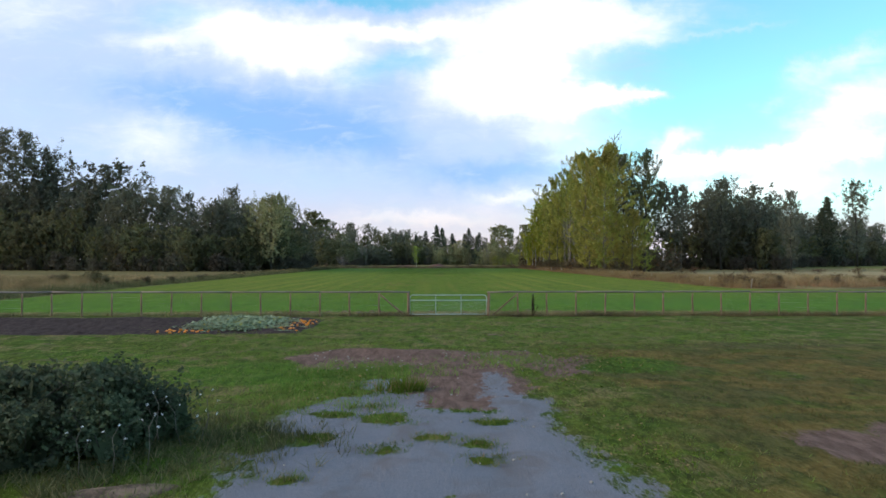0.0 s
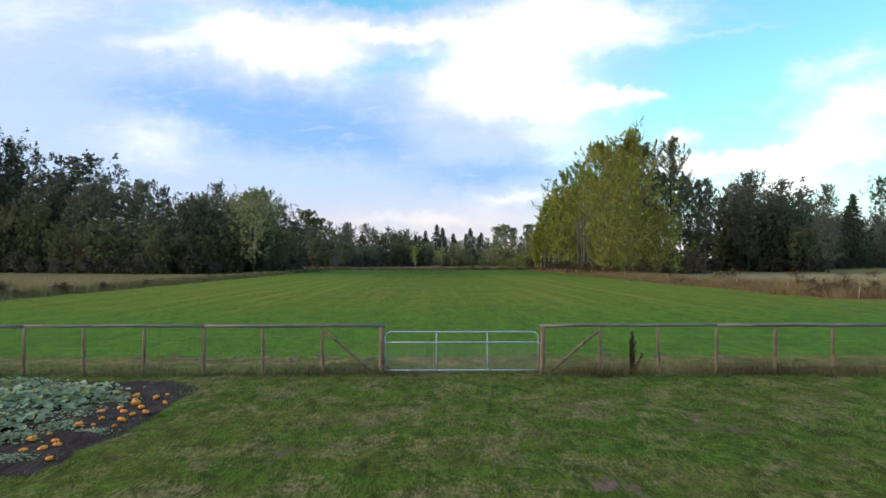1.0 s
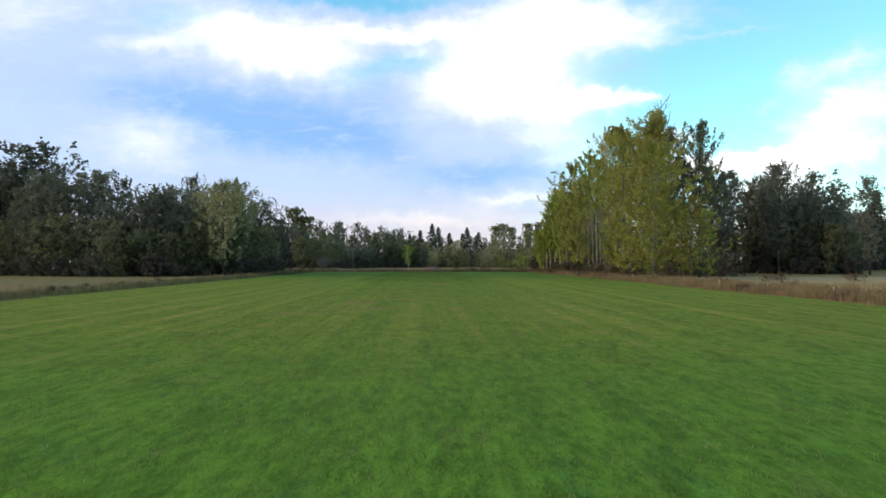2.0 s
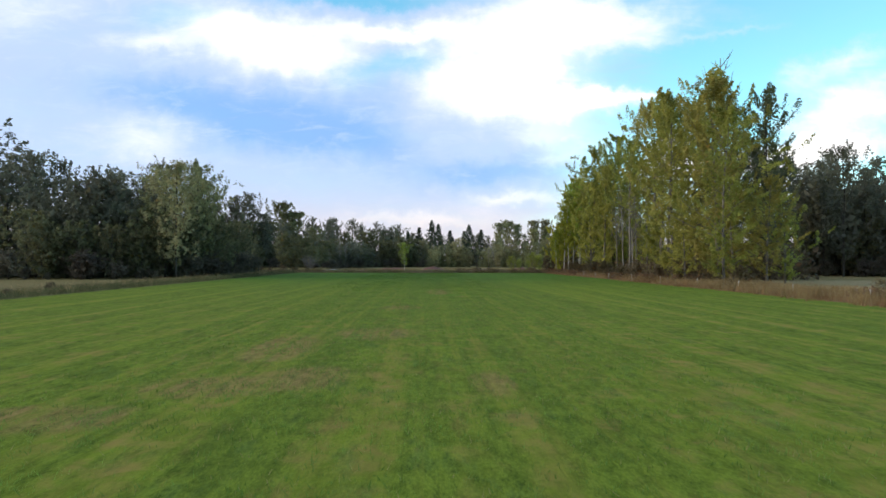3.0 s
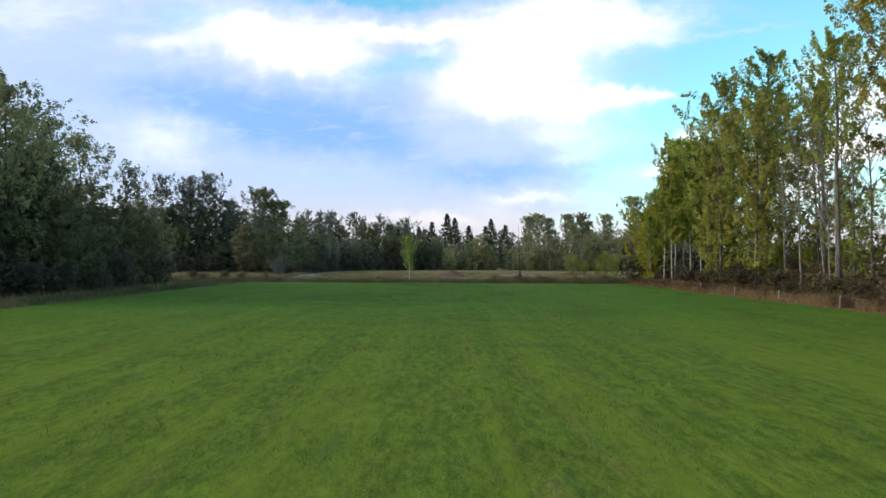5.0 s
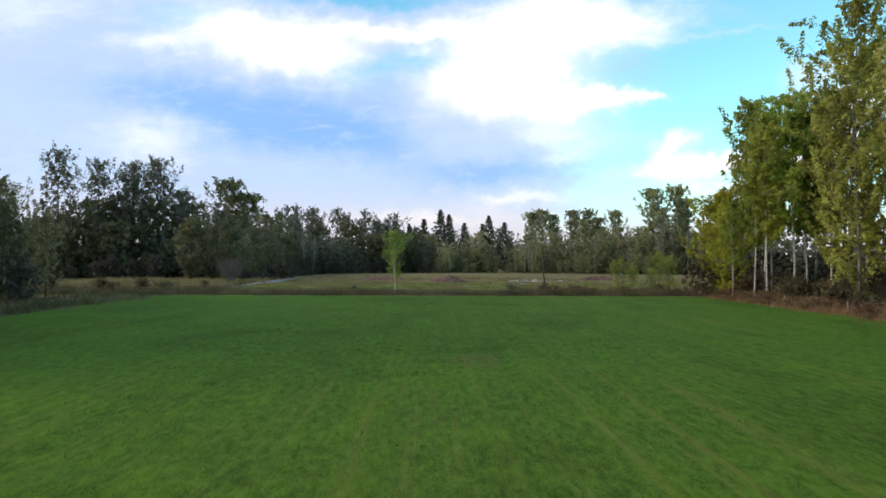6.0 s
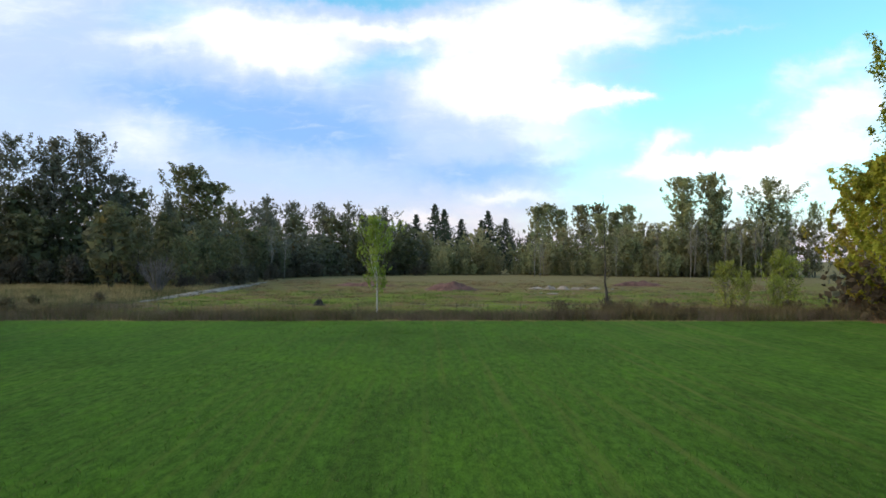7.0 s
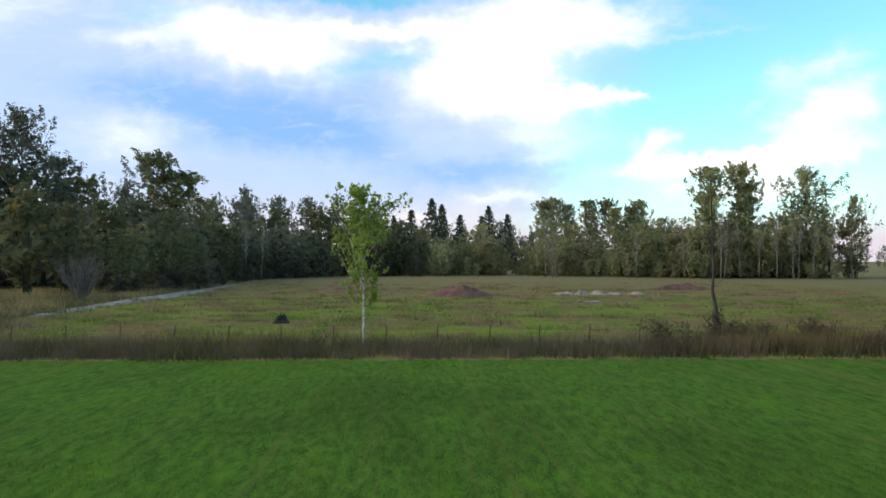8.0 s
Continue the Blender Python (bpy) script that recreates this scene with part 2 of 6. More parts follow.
def bark(name, dark, light, scale=6.0, stretch=0.15, marks=None, across=1.0):
    m, g, bsdf, out = material(name)
    place = g.node("ShaderNodeTexCoord").outputs["Object"]
    ridges = g.noise(g.scaled(place, across, 1, stretch), scale, 5.0, 0.6, 0.5)
    colour = g.mix(g.step(ridges, 0.35, 0.65), dark, light)
    if marks:
        colour = g.mix(g.step(g.noise(g.scaled(place, 1, 1, 3.0), 3.0, 3.0), 0.58, 0.64), colour, marks)
    g.put(bsdf.inputs["Base Color"], colour)
    bsdf.inputs["Roughness"].default_value = 0.85
    bump(g, bsdf, ridges, 0.5, 0.02)
    return m


def plain(name, a, b, scale, rough, metal=0.0, relief=0.2, fine=60.0):
    """A painted, metal or mineral surface with blotches and fine grain."""
    m, g, bsdf, out = material(name)
    place = g.node("ShaderNodeTexCoord").outputs["Object"]
    one = g.node("ShaderNodeObjectInfo").outputs["Random"]
    blotch = g.noise(place, scale, 4.0, 0.6)
    grain = g.noise(place, fine, 3.0, 0.6)
    f = g.math("ADD", g.math("MULTIPLY", blotch, 0.7), g.math("MULTIPLY", grain, 0.3))
    colour = g.mix(g.step(f, 0.38, 0.62), a, b)
    shift = g.node("ShaderNodeHueSaturation")
    g.put(shift.inputs["Value"], g.math("MULTIPLY_ADD", one, 0.3, 0.85))
    g.put(shift.inputs["Color"], colour)
    g.put(bsdf.inputs["Base Color"], shift.outputs[0])
    bsdf.inputs["Roughness"].default_value, bsdf.inputs["Metallic"].default_value = rough, metal
    bump(g, bsdf, f, relief, 0.01)
    return m


FIELD_X0, FIELD_X1, FIELD_Y0, FIELD_Y1 = -39.0, 36.5, 46.0, 283.5


def ground_material():
    m, g, bsdf, out = material("ground_grass_gravel_soil")
    place = g.node("ShaderNodeTexCoord").outputs["Object"]
    xyz = g.node("ShaderNodeSeparateXYZ")
    g.put(xyz.inputs[0], place)
    x, y, _ = xyz.outputs
    wide = g.noise(place, 0.06, 5.0, 0.6)
    mid = g.noise(place, 0.42, 5.0, 0.62)
    mid2 = g.noise(g.scaled(place, 1.0, 0.8, 1.0), 0.9, 5.0, 0.65, 0.6)
    along = g.scaled(place, 1.0, 0.32, 1.0)      # mown grass lies along the field
    tuft = g.noise(along, 3.6, 5.0, 0.7)
    blade = g.noise(along, 19.0, 4.0, 0.7)
    edge = g.math("MULTIPLY", g.math("SUBTRACT", mid, 0.5), 2.6)
    fine = g.math("ADD", g.math("MULTIPLY", tuft, 0.55), g.math("MULTIPLY", blade, 0.45))

    def inside(low, high, value, soft):
        return g.math("MULTIPLY", g.step(value, low - soft, low + soft), g.step(value, high + soft, high - soft))

    # lawn before the fence
    clump = g.noise(place, 1.7, 5.0, 0.7, 0.7)
    lawn = g.mix(g.step(fine, 0.36, 0.64), (0.034, 0.050, 0.009), (0.118, 0.160, 0.027))
    broad_lawn = g.noise(g.scaled(place, 0.8, 1.1, 1.0), 0.33, 4.0, 0.6, 0.8)
    lawn = g.mix(g.math("MULTIPLY", g.step(broad_lawn, 0.50, 0.64), 0.6), lawn, g.mix(g.step(fine, 0.36, 0.64), (0.070, 0.066, 0.020), (0.180, 0.160, 0.055)))
    lawn = g.mix(g.math("MULTIPLY", g.step(broad_lawn, 0.47, 0.36), 0.6), lawn, g.mix(g.step(fine, 0.36, 0.64), (0.026, 0.060, 0.008), (0.085, 0.170, 0.020)))
    lawn = g.mix(g.math("MULTIPLY", g.step(clump, 0.50, 0.66), 0.55), lawn, g.mix(g.step(blade, 0.35, 0.65), (0.046, 0.098, 0.010), (0.150, 0.265, 0.030)))
    lawn = g.mix(g.math("MULTIPLY", g.step(clump, 0.46, 0.34), 0.65), lawn, (0.036, 0.042, 0.014))
    straw_here = g.step(g.math("ADD", g.math("MULTIPLY", mid2, 0.75), g.math("MULTIPLY", blade, 0.25)), 0.50, 0.60)
    lawn = g.mix(g.math("MULTIPLY", straw_here, g.step(tuft, 0.32, 0.60, 0.25, 0.9)), lawn, g.mix(g.step(blade, 0.35, 0.65), (0.120, 0.094, 0.044), (0.300, 0.238, 0.118)))
    thatch = g.noise(g.scaled(place, 0.8, 1.2, 1.0), 0.62, 5.0, 0.7, 0.9)
    lawn = g.mix(g.math("MULTIPLY", g.step(thatch, 0.58, 0.66), g.step(fine, 0.40, 0.58, 0.2, 0.85)), lawn, (0.150, 0.108, 0.080))
    # drier lawn on the right
    dry = g.math("MULTIPLY", g.step(g.math("ADD", x, g.math("MULTIPLY", edge, 2.0)), 1.5, 6.0), g.step(g.math("SUBTRACT", y, g.math("MULTIPLY", edge, 1.0)), 31.0, 24.0))
    faded = g.mix(g.step(broad_lawn, 0.42, 0.58), g.mix(g.step(fine, 0.35, 0.65), (0.050, 0.048, 0.016), (0.135, 0.118, 0.042)), g.mix(g.step(fine, 0.35, 0.65), (0.092, 0.064, 0.020), (0.215, 0.150, 0.052)))
    faded = g.mix(g.math("MULTIPLY", g.step(clump, 0.46, 0.32), 0.7), faded, (0.034, 0.034, 0.014))
    lawn = g.mix(g.math("MULTIPLY", dry, g.step(g.math("ADD", g.math("MULTIPLY", mid, 0.6), g.math("MULTIPLY", mid2, 0.4)), 0.36, 0.52, 0.12, 0.95)), lawn, faded)
    # mown field: long faint wheel streaks
    streak = g.noise(g.scaled(place, 1.0, 0.014, 1.0), 0.62, 4.0, 0.6)
    thin = g.noise(g.scaled(place, 1.0, 0.014, 1.0), 2.2, 4.0, 0.6)
    mottle = g.noise(g.scaled(place, 1.0, 0.30, 1.0), 0.8, 5.0, 0.65, 0.2)
    grass = g.mix(g.step(fine, 0.34, 0.66), (0.044, 0.090, 0.010), (0.148, 0.245, 0.030))
    grass = g.mix(g.math("MULTIPLY", g.step(mottle, 0.54, 0.34), 0.36), grass, (0.034, 0.068, 0.010))
    grass = g.mix(g.math("MULTIPLY", g.step(mottle, 0.54, 0.70), 0.34), grass, (0.165, 0.280, 0.028))
    wheel = g.step(g.math("ADD", y, g.math("MULTIPLY", edge, 9.0)), 56.0, 96.0, 0.12, 1.0)
    grass = g.mix(g.math("MULTIPLY", g.math("MULTIPLY", g.step(streak, 0.46, 0.64), 0.42), wheel), grass, (0.165, 0.255, 0.024))
    grass = g.mix(g.math("MULTIPLY", g.math("MULTIPLY", g.step(thin, 0.52, 0.70), g.step(mid, 0.34, 0.62, 0.12, 0.62)), wheel), grass, (0.190, 0.235, 0.038))
    worn = g.math("MULTIPLY", g.step(g.math("ADD", g.math("MULTIPLY", mid2, 0.45), g.math("MULTIPLY", streak, 0.55)), 0.49, 0.63),
                  g.step(g.math("ADD", y, g.math("MULTIPLY", edge, 8.0)), 165.0, 110.0))
    grass = g.mix(g.math("MULTIPLY", g.math("MULTIPLY", worn, g.step(mid, 0.36, 0.62, 0.15, 0.75)), wheel), grass, (0.240, 0.205, 0.070))

    def oval(cx, cy, rx, ry):
        p, q = g.math("MULTIPLY_ADD", x, 1 / rx, -cx / rx), g.math("MULTIPLY_ADD", y, 1 / ry, -cy / ry)
        d = g.math("ADD", g.math("MULTIPLY", p, p), g.math("MULTIPLY", q, q))
        return g.step(g.math("ADD", d, g.math("MULTIPLY", g.math("SUBTRACT", mid2, 0.5), 2.2)), 1.2, 0.4)

    thin_turf = g.math("MAXIMUM", g.math("MAXIMUM", g.math("MAXIMUM", oval(-2.9, 109.5, 2.2, 3.0), oval(-6.4, 95.0, 2.6, 1.8)), oval(1.0, 155.0, 1.6, 8.0)), g.math("MAXIMUM", oval(-6.5, 104.0, 1.6, 5.0), g.math("MAXIMUM", oval(0.4, 221.5, 1.4, 2.6), g.math("MAXIMUM", oval(-2.4, 128.5, 1.7, 2.6), g.math("MAXIMUM", g.math("MAXIMUM", oval(-4.3, 96.4, 1.6, 2.4), oval(3.2, 145.4, 0.6, 1.0)), g.math("MAXIMUM", oval(-9.5, 91.0, 2.4, 1.6), oval(1.5, 95.5, 0.7, 2.2)))))))
    grass = g.mix(g.math("MULTIPLY", thin_turf, g.step(thin, 0.36, 0.60, 0.15, 0.68)), grass, g.mix(g.step(fine, 0.35, 0.65), (0.120, 0.092, 0.040), (0.290, 0.225, 0.105)))
    grass = g.mix(g.math("MULTIPLY", oval(1.4, 147.6, 2.6, 1.3), 0.5), grass, g.mix(g.step(fine, 0.35, 0.65), (0.030, 0.130, 0.006), (0.090, 0.300, 0.014)))
    grass = g.mix(g.math("MULTIPLY", oval(3.6, 185.5, 3.0, 1.1), 0.42), grass, (0.022, 0.060, 0.010))
    hue = g.noise(g.scaled(place, 1.0, 0.30, 1.0), 0.9, 5.0, 0.7, 0.2)
    grass = g.mix(g.math("MULTIPLY", g.step(hue, 0.53, 0.68), 0.42), grass, g.mix(g.step(fine, 0.36, 0.64), (0.060, 0.062, 0.020), (0.185, 0.185, 0.056)))
    grass = g.mix(g.math("MULTIPLY", g.step(hue, 0.46, 0.33), 0.42), grass, g.mix(g.step(fine, 0.36, 0.64), (0.020, 0.056, 0.016), (0.090, 0.185, 0.045)))
    grass = g.mix(g.step(y, 52.0, 84.0), g.mix(1.0, grass, (0.86, 1.02, 0.95), "MULTIPLY"), g.mix(1.0, grass, (1.20, 0.98, 0.95), "MULTIPLY"))
    # greener, darker turf on the field's far half
    far_turf = g.mix(g.step(fine, 0.34, 0.66), (0.024, 0.064, 0.007), (0.092, 0.200, 0.022))
    far_turf = g.mix(g.math("MULTIPLY", g.step(mottle, 0.52, 0.70), 0.45), far_turf, (0.078, 0.212, 0.009))
    far_turf = g.mix(g.math("MULTIPLY", g.step(thin, 0.50, 0.68), g.step(x, -14.0, 12.0, 0.25, 0.6)), far_turf, (0.138, 0.150, 0.036))
    swath = g.noise(g.scaled(place, 1.0, 0.55, 1.0), 0.13, 4.0, 0.6, 0.8)
    far_turf = g.mix(g.math("MULTIPLY", g.step(swath, 0.52, 0.68), 0.6), far_turf, g.mix(g.step(fine, 0.34, 0.66), (0.045, 0.110, 0.008), (0.110, 0.235, 0.018)))
    far_turf = g.mix(g.math("MULTIPLY", g.step(swath, 0.48, 0.34), 0.6), far_turf, g.mix(g.step(fine, 0.34, 0.66), (0.018, 0.046, 0.006), (0.058, 0.125, 0.014)))
    far_turf = g.mix(g.math("MULTIPLY", thin_turf, 0.3), far_turf, (0.110, 0.115, 0.034))
    grass = g.mix(g.math("MULTIPLY", g.step(g.math("ADD", y, g.math("MULTIPLY", edge, 10.0)), 150.0, 232.0), 0.9), grass, far_turf)
    # tan strip just behind the fence
    strip = g.mix(g.step(g.math("ADD", g.math("MULTIPLY", mid2, 0.5), g.math("MULTIPLY", fine, 0.5)), 0.44, 0.62), (0.070, 0.100, 0.020), (0.300, 0.220, 0.108))
    strip = g.mix(g.math("MULTIPLY", g.step(g.math("ADD", y, g.math("MULTIPLY", edge, 0.9)), 45.0, 43.9), 0.8), strip, g.mix(g.step(fine, 0.36, 0.64), (0.056, 0.076, 0.016), (0.165, 0.180, 0.046)))
    strip_here = g.step(g.math("ADD", y, g.math("MULTIPLY", edge, 0.7)), 46.6, 45.6)
    # meadow beside the field, pasture beyond it
    straw = g.mix(g.step(fine, 0.3, 0.7), (0.16, 0.12, 0.05), (0.36, 0.27, 0.13))
    straw = g.mix(g.math("MULTIPLY", g.step(mid, 0.5, 0.68), 0.7), straw, (0.09, 0.13, 0.035))
    patchy = g.noise(place, 0.045, 5.0, 0.6, 0.6)
    straw = g.mix(g.math("MULTIPLY", g.step(patchy, 0.50, 0.64), 0.65), straw, g.mix(g.step(fine, 0.3, 0.7), (0.085, 0.088, 0.032), (0.215, 0.190, 0.085)))
    straw = g.mix(g.math("MULTIPLY", g.step(x, -44.0, -48.0), g.step(mid2, 0.30, 0.60, 0.35, 0.85)), straw, g.mix(g.step(fine, 0.3, 0.7), (0.075, 0.068, 0.028), (0.185, 0.160, 0.075)))
    rust = g.mix(g.step(fine, 0.3, 0.7), (0.095, 0.056, 0.026), (0.290, 0.175, 0.080))
    straw = g.mix(g.math("MULTIPLY", g.step(x, 35.0, 37.0), g.step(g.math("ADD", x, g.math("MULTIPLY", edge, 5.0)), 47.0, 43.0)), straw, rust)
    bank_grass = g.mix(g.step(fine, 0.3, 0.7), (0.050, 0.062, 0.022), (0.165, 0.150, 0.070))
    straw = g.mix(g.math("MULTIPLY", g.step(x, -48.0, -45.0), g.step(x, -30.0, -35.0)), straw, bank_grass)
    east = g.step(g.math("ADD", x, g.math("MULTIPLY", edge, 4.0)), 46.0, 54.0)
    hay = g.math("MULTIPLY", east, inside(122.0, 205.0, g.math("ADD", y, g.math("MULTIPLY", edge, 8.0)), 4.0))
    straw = g.mix(g.math("MULTIPLY", hay, 0.85), straw, g.mix(g.step(fine, 0.3, 0.7), (0.260, 0.200, 0.105), (0.440, 0.350, 0.195)))
    # darker brown band across the east meadow, at the ditch bank
    dark_band = g.math("MULTIPLY", east, inside(78.0, 108.0, g.math("ADD", y, g.math("MULTIPLY", edge, 7.0)), 3.0))
    straw = g.mix(g.math("MULTIPLY", dark_band, 0.75), straw, g.mix(g.step(fine, 0.3, 0.7), (0.040, 0.040, 0.018), (0.130, 0.115, 0.052)))
    pale = g.math("MULTIPLY", g.step(x, -44.0, -48.0), g.step(g.math("ADD", y, g.math("MULTIPLY", edge, 7.0)), 150.0, 120.0))
    straw = g.mix(g.math("MULTIPLY", pale, 0.7), straw, g.mix(g.step(fine, 0.3, 0.7), (0.180, 0.140, 0.070), (0.400, 0.310, 0.165)))
    pasture = g.mix(g.step(g.math("ADD", g.math("MULTIPLY", mid, 0.6), g.math("MULTIPLY", wide, 0.4)), 0.42, 0.60), (0.125, 0.158, 0.020), (0.245, 0.195, 0.072))
    pasture = g.mix(g.math("MULTIPLY", g.step(mid2, 0.5, 0.72), 0.6), pasture, (0.160, 0.110, 0.050))
    broad = g.noise(g.scaled(place, 1.0, 0.6, 1.0), 0.14, 5.0, 0.6, 0.5)
    pasture = g.mix(g.math("MULTIPLY", g.step(broad, 0.50, 0.58), 0.9), pasture, g.mix(g.step(fine, 0.3, 0.7), (0.085, 0.132, 0.014), (0.255, 0.295, 0.038)))
    pasture = g.mix(g.math("MULTIPLY", g.step(broad, 0.51, 0.41), 0.85), pasture, g.mix(g.step(fine, 0.3, 0.7), (0.100, 0.068, 0.028), (0.270, 0.190, 0.080)))
    pasture = g.mix(g.math("MULTIPLY", g.step(fine, 0.55, 0.35), 0.6), pasture, (0.030, 0.042, 0.014))
    pasture = g.mix(g.math("MULTIPLY", g.step(mid2, 0.46, 0.30), 0.7), pasture, g.mix(g.step(fine, 0.3, 0.7), (0.030, 0.042, 0.014), (0.100, 0.105, 0.036)))
    pasture = g.mix(g.math("MULTIPLY", g.step(g.math("ADD", y, g.math("MULTIPLY", edge, 14.0)), 318.0, 350.0), g.step(mid2, 0.30, 0.62, 0.25, 0.75)), pasture, g.mix(g.step(fine, 0.3, 0.7), (0.105, 0.080, 0.034), (0.250, 0.195, 0.090)))
    rank = g.mix(g.step(fine, 0.3, 0.7), (0.040, 0.046, 0.018), (0.135, 0.125, 0.056))
    pasture = g.mix(g.step(g.math("ADD", x, g.math("MULTIPLY", edge, 4.0)), -36.0, -40.0), pasture, rank)
    pasture = g.mix(g.step(g.math("ADD", y, g.math("MULTIPLY", edge, 9.0)), 372.0, 400.0), pasture, g.mix(g.step(fine, 0.3, 0.7), (0.115, 0.102, 0.044), (0.255, 0.210, 0.098)))

    wobble = g.math("MULTIPLY", g.math("SUBTRACT", mid, 0.5), 3.0)
    corner = g.math("MULTIPLY", g.step(g.math("ADD", y, edge), 85.0, 77.0), g.math("MAXIMUM", g.math("SUBTRACT", x, 30.0), 0.0))   # the field widens before the ditch
    in_field = g.math("MULTIPLY", inside(FIELD_X0, FIELD_X1, g.math("SUBTRACT", g.math("ADD", x, wobble), corner), 0.35), g.step(g.math("ADD", y, wobble), FIELD_Y1 + 0.4, FIELD_Y1 - 0.4))
    beyond = g.step(y, 283.0, 285.0)
    colour = g.mix(beyond, straw, pasture)
    colour = g.mix(in_field, colour, grass)
    colour = g.mix(strip_here, colour, strip)
    lawn = g.mix(g.math("MULTIPLY", g.math("MAXIMUM", oval(5.2, 22.4, 2.6, 2.0), oval(-6.5, 21.0, 3.5, 2.4)), 0.75), lawn, g.mix(g.step(fine, 0.36, 0.64), (0.026, 0.062, 0.008), (0.090, 0.185, 0.020)))
    lawn = g.mix(g.math("MULTIPLY", oval(13.0, 27.5, 5.0, 1.2), 0.6), lawn, g.mix(g.step(fine, 0.36, 0.64), (0.050, 0.042, 0.020), (0.130, 0.105, 0.050)))
    lawn = g.mix(1.0, lawn, (1.06, 0.99, 1.04), "MULTIPLY")
    front = g.step(g.math("ADD", y, g.math("MULTIPLY", edge, 0.35)), 43.2, 42.6)
    colour = g.mix(front, colour, g.mix(1.0, lawn, (0.83, 0.90, 0.80), "MULTIPLY"))

    # bare places, ragged by the grass that grows into them
    ragged = g.math("ADD", g.math("MULTIPLY", g.math("SUBTRACT", mid2, 0.5), 1.7), g.math("MULTIPLY", g.math("SUBTRACT", g.math("ADD", g.math("MULTIPLY", tuft, 0.6), g.math("MULTIPLY", blade, 0.4)), 0.5), 1.6))

    def painted(attribute):
        n = g.node("ShaderNodeAttribute")
        n.attribute_name = attribute
        return n.outputs["Fac"]

    def bare(attribute, wild):
        value = painted(attribute)
        return g.step(g.math("ADD", value, g.math("MULTIPLY", ragged, wild)), 0.42, 0.60)

    stones = g.node("ShaderNodeTexVoronoi")
    g.put(stones.inputs["Vector"], place)
    stones.inputs["Scale"].default_value = 26.0
    grit = g.noise(place, 70.0, 4.0, 0.75)
    gravel = g.mix(g.step(grit, 0.34, 0.68), (0.100, 0.108, 0.136), (0.265, 0.275, 0.315))
    gravel = g.mix(g.math("MULTIPLY", g.step(stones.outputs["Distance"], 0.15, 0.07), g.step(g.noise(place, 7.0, 3.0), 0.50, 0.60)), gravel, (0.50, 0.50, 0.52))
    gravel = g.mix(g.math("MULTIPLY", g.step(mid2, 0.45, 0.7), 0.55), gravel, (0.140, 0.118, 0.110))
    earth = g.mix(g.step(g.math("ADD", g.math("MULTIPLY", grit, 0.5), g.math("MULTIPLY", tuft, 0.5)), 0.36, 0.62), (0.072, 0.044, 0.037), (0.212, 0.138, 0.112))
    earth = g.mix(g.math("MULTIPLY", g.step(stones.outputs["Distance"], 0.17, 0.08), g.step(g.noise(place, 5.0, 3.0), 0.48, 0.58)), earth, (0.34, 0.30, 0.28))
    soil = g.mix(g.step(fine, 0.35, 0.65), (0.024, 0.017, 0.017), (0.080, 0.060, 0.056))
    is_soil = painted("soil")
    is_soil = g.step(g.math("ADD", is_soil, g.math("MULTIPLY", g.math("SUBTRACT", mid2, 0.5), 0.5)), 0.44, 0.56)
    colour = g.mix(bare("earth", 0.62), colour, earth)
    colour = g.mix(bare("gravel", 0.70), colour, gravel)
    colour = g.mix(is_soil, colour, soil)
    g.put(bsdf.inputs["Base Color"], g.mix(1.0, colour, (0.93, 0.92, 0.92), "MULTIPLY"))
    bsdf.inputs["Roughness"].default_value = 0.92
    bsdf.inputs["Specular IOR Level"].default_value = 0.04
    bump(g, bsdf, g.math("ADD", fine, g.math("MULTIPLY", grit, 0.2)), 0.6, 0.09)
    return m


M_GROUND = ground_material()
M_COTTON = foliage("cottonwood_leaves", (0.221, 0.231, 0.060), (0.497, 0.475, 0.108), (0.38, 0.30, 0.07), 0.04, 0.48, 0.20)
M_DARK = foliage("dark_leaves", (0.136, 0.136, 0.110), (0.188, 0.192, 0.122), (0.16, 0.15, 0.07), 0.03, 0.46, 0.24)
M_ALDER = foliage("alder_leaves", (0.126, 0.129, 0.080), (0.196, 0.198, 0.090), (0.22, 0.17, 0.06), 0.04, 0.46, 0.26)
M_OLIVE = foliage("far_wood_leaves", (0.215, 0.220, 0.124), (0.360, 0.352, 0.158), (0.26, 0.19, 0.07), 0.05, 0.42, 0.30)
M_FIR = foliage("fir_needles", (0.036, 0.050, 0.034), (0.080, 0.100, 0.056), None, 0.0, 0.12, 0.25)
M_BIRCH = foliage("birch_leaves", (0.170, 0.225, 0.040), (0.400, 0.450, 0.080), (0.44, 0.36, 0.06), 0.08, 0.50, 0.18)
M_YELLOW = foliage("yellow_maple_leaves", (0.240, 0.270, 0.034), (0.580, 0.550, 0.075), (0.50, 0.34, 0.05), 0.10, 0.50, 0.12)
M_YOUNG = foliage("young_poplar_leaves", (0.180, 0.225, 0.036), (0.480, 0.510, 0.110), (0.25, 0.25, 0.08), 0.08, 0.42, 0.10)
M_SHRUB = foliage("shrub_leaves", (0.082, 0.072, 0.058), (0.130, 0.118, 0.082), (0.15, 0.11, 0.06), 0.05, 0.36, 0.28)
M_RUST = foliage("rusty_grass_blades", (0.150, 0.092, 0.042), (0.390, 0.250, 0.120), (0.36, 0.27, 0.14), 0.2, 0.28, 0.1)
M_BRAMBLE = foliage("bramble_leaves", (0.086, 0.056, 0.032), (0.225, 0.148, 0.078), (0.28, 0.15, 0.06), 0.06, 0.25, 0.30)
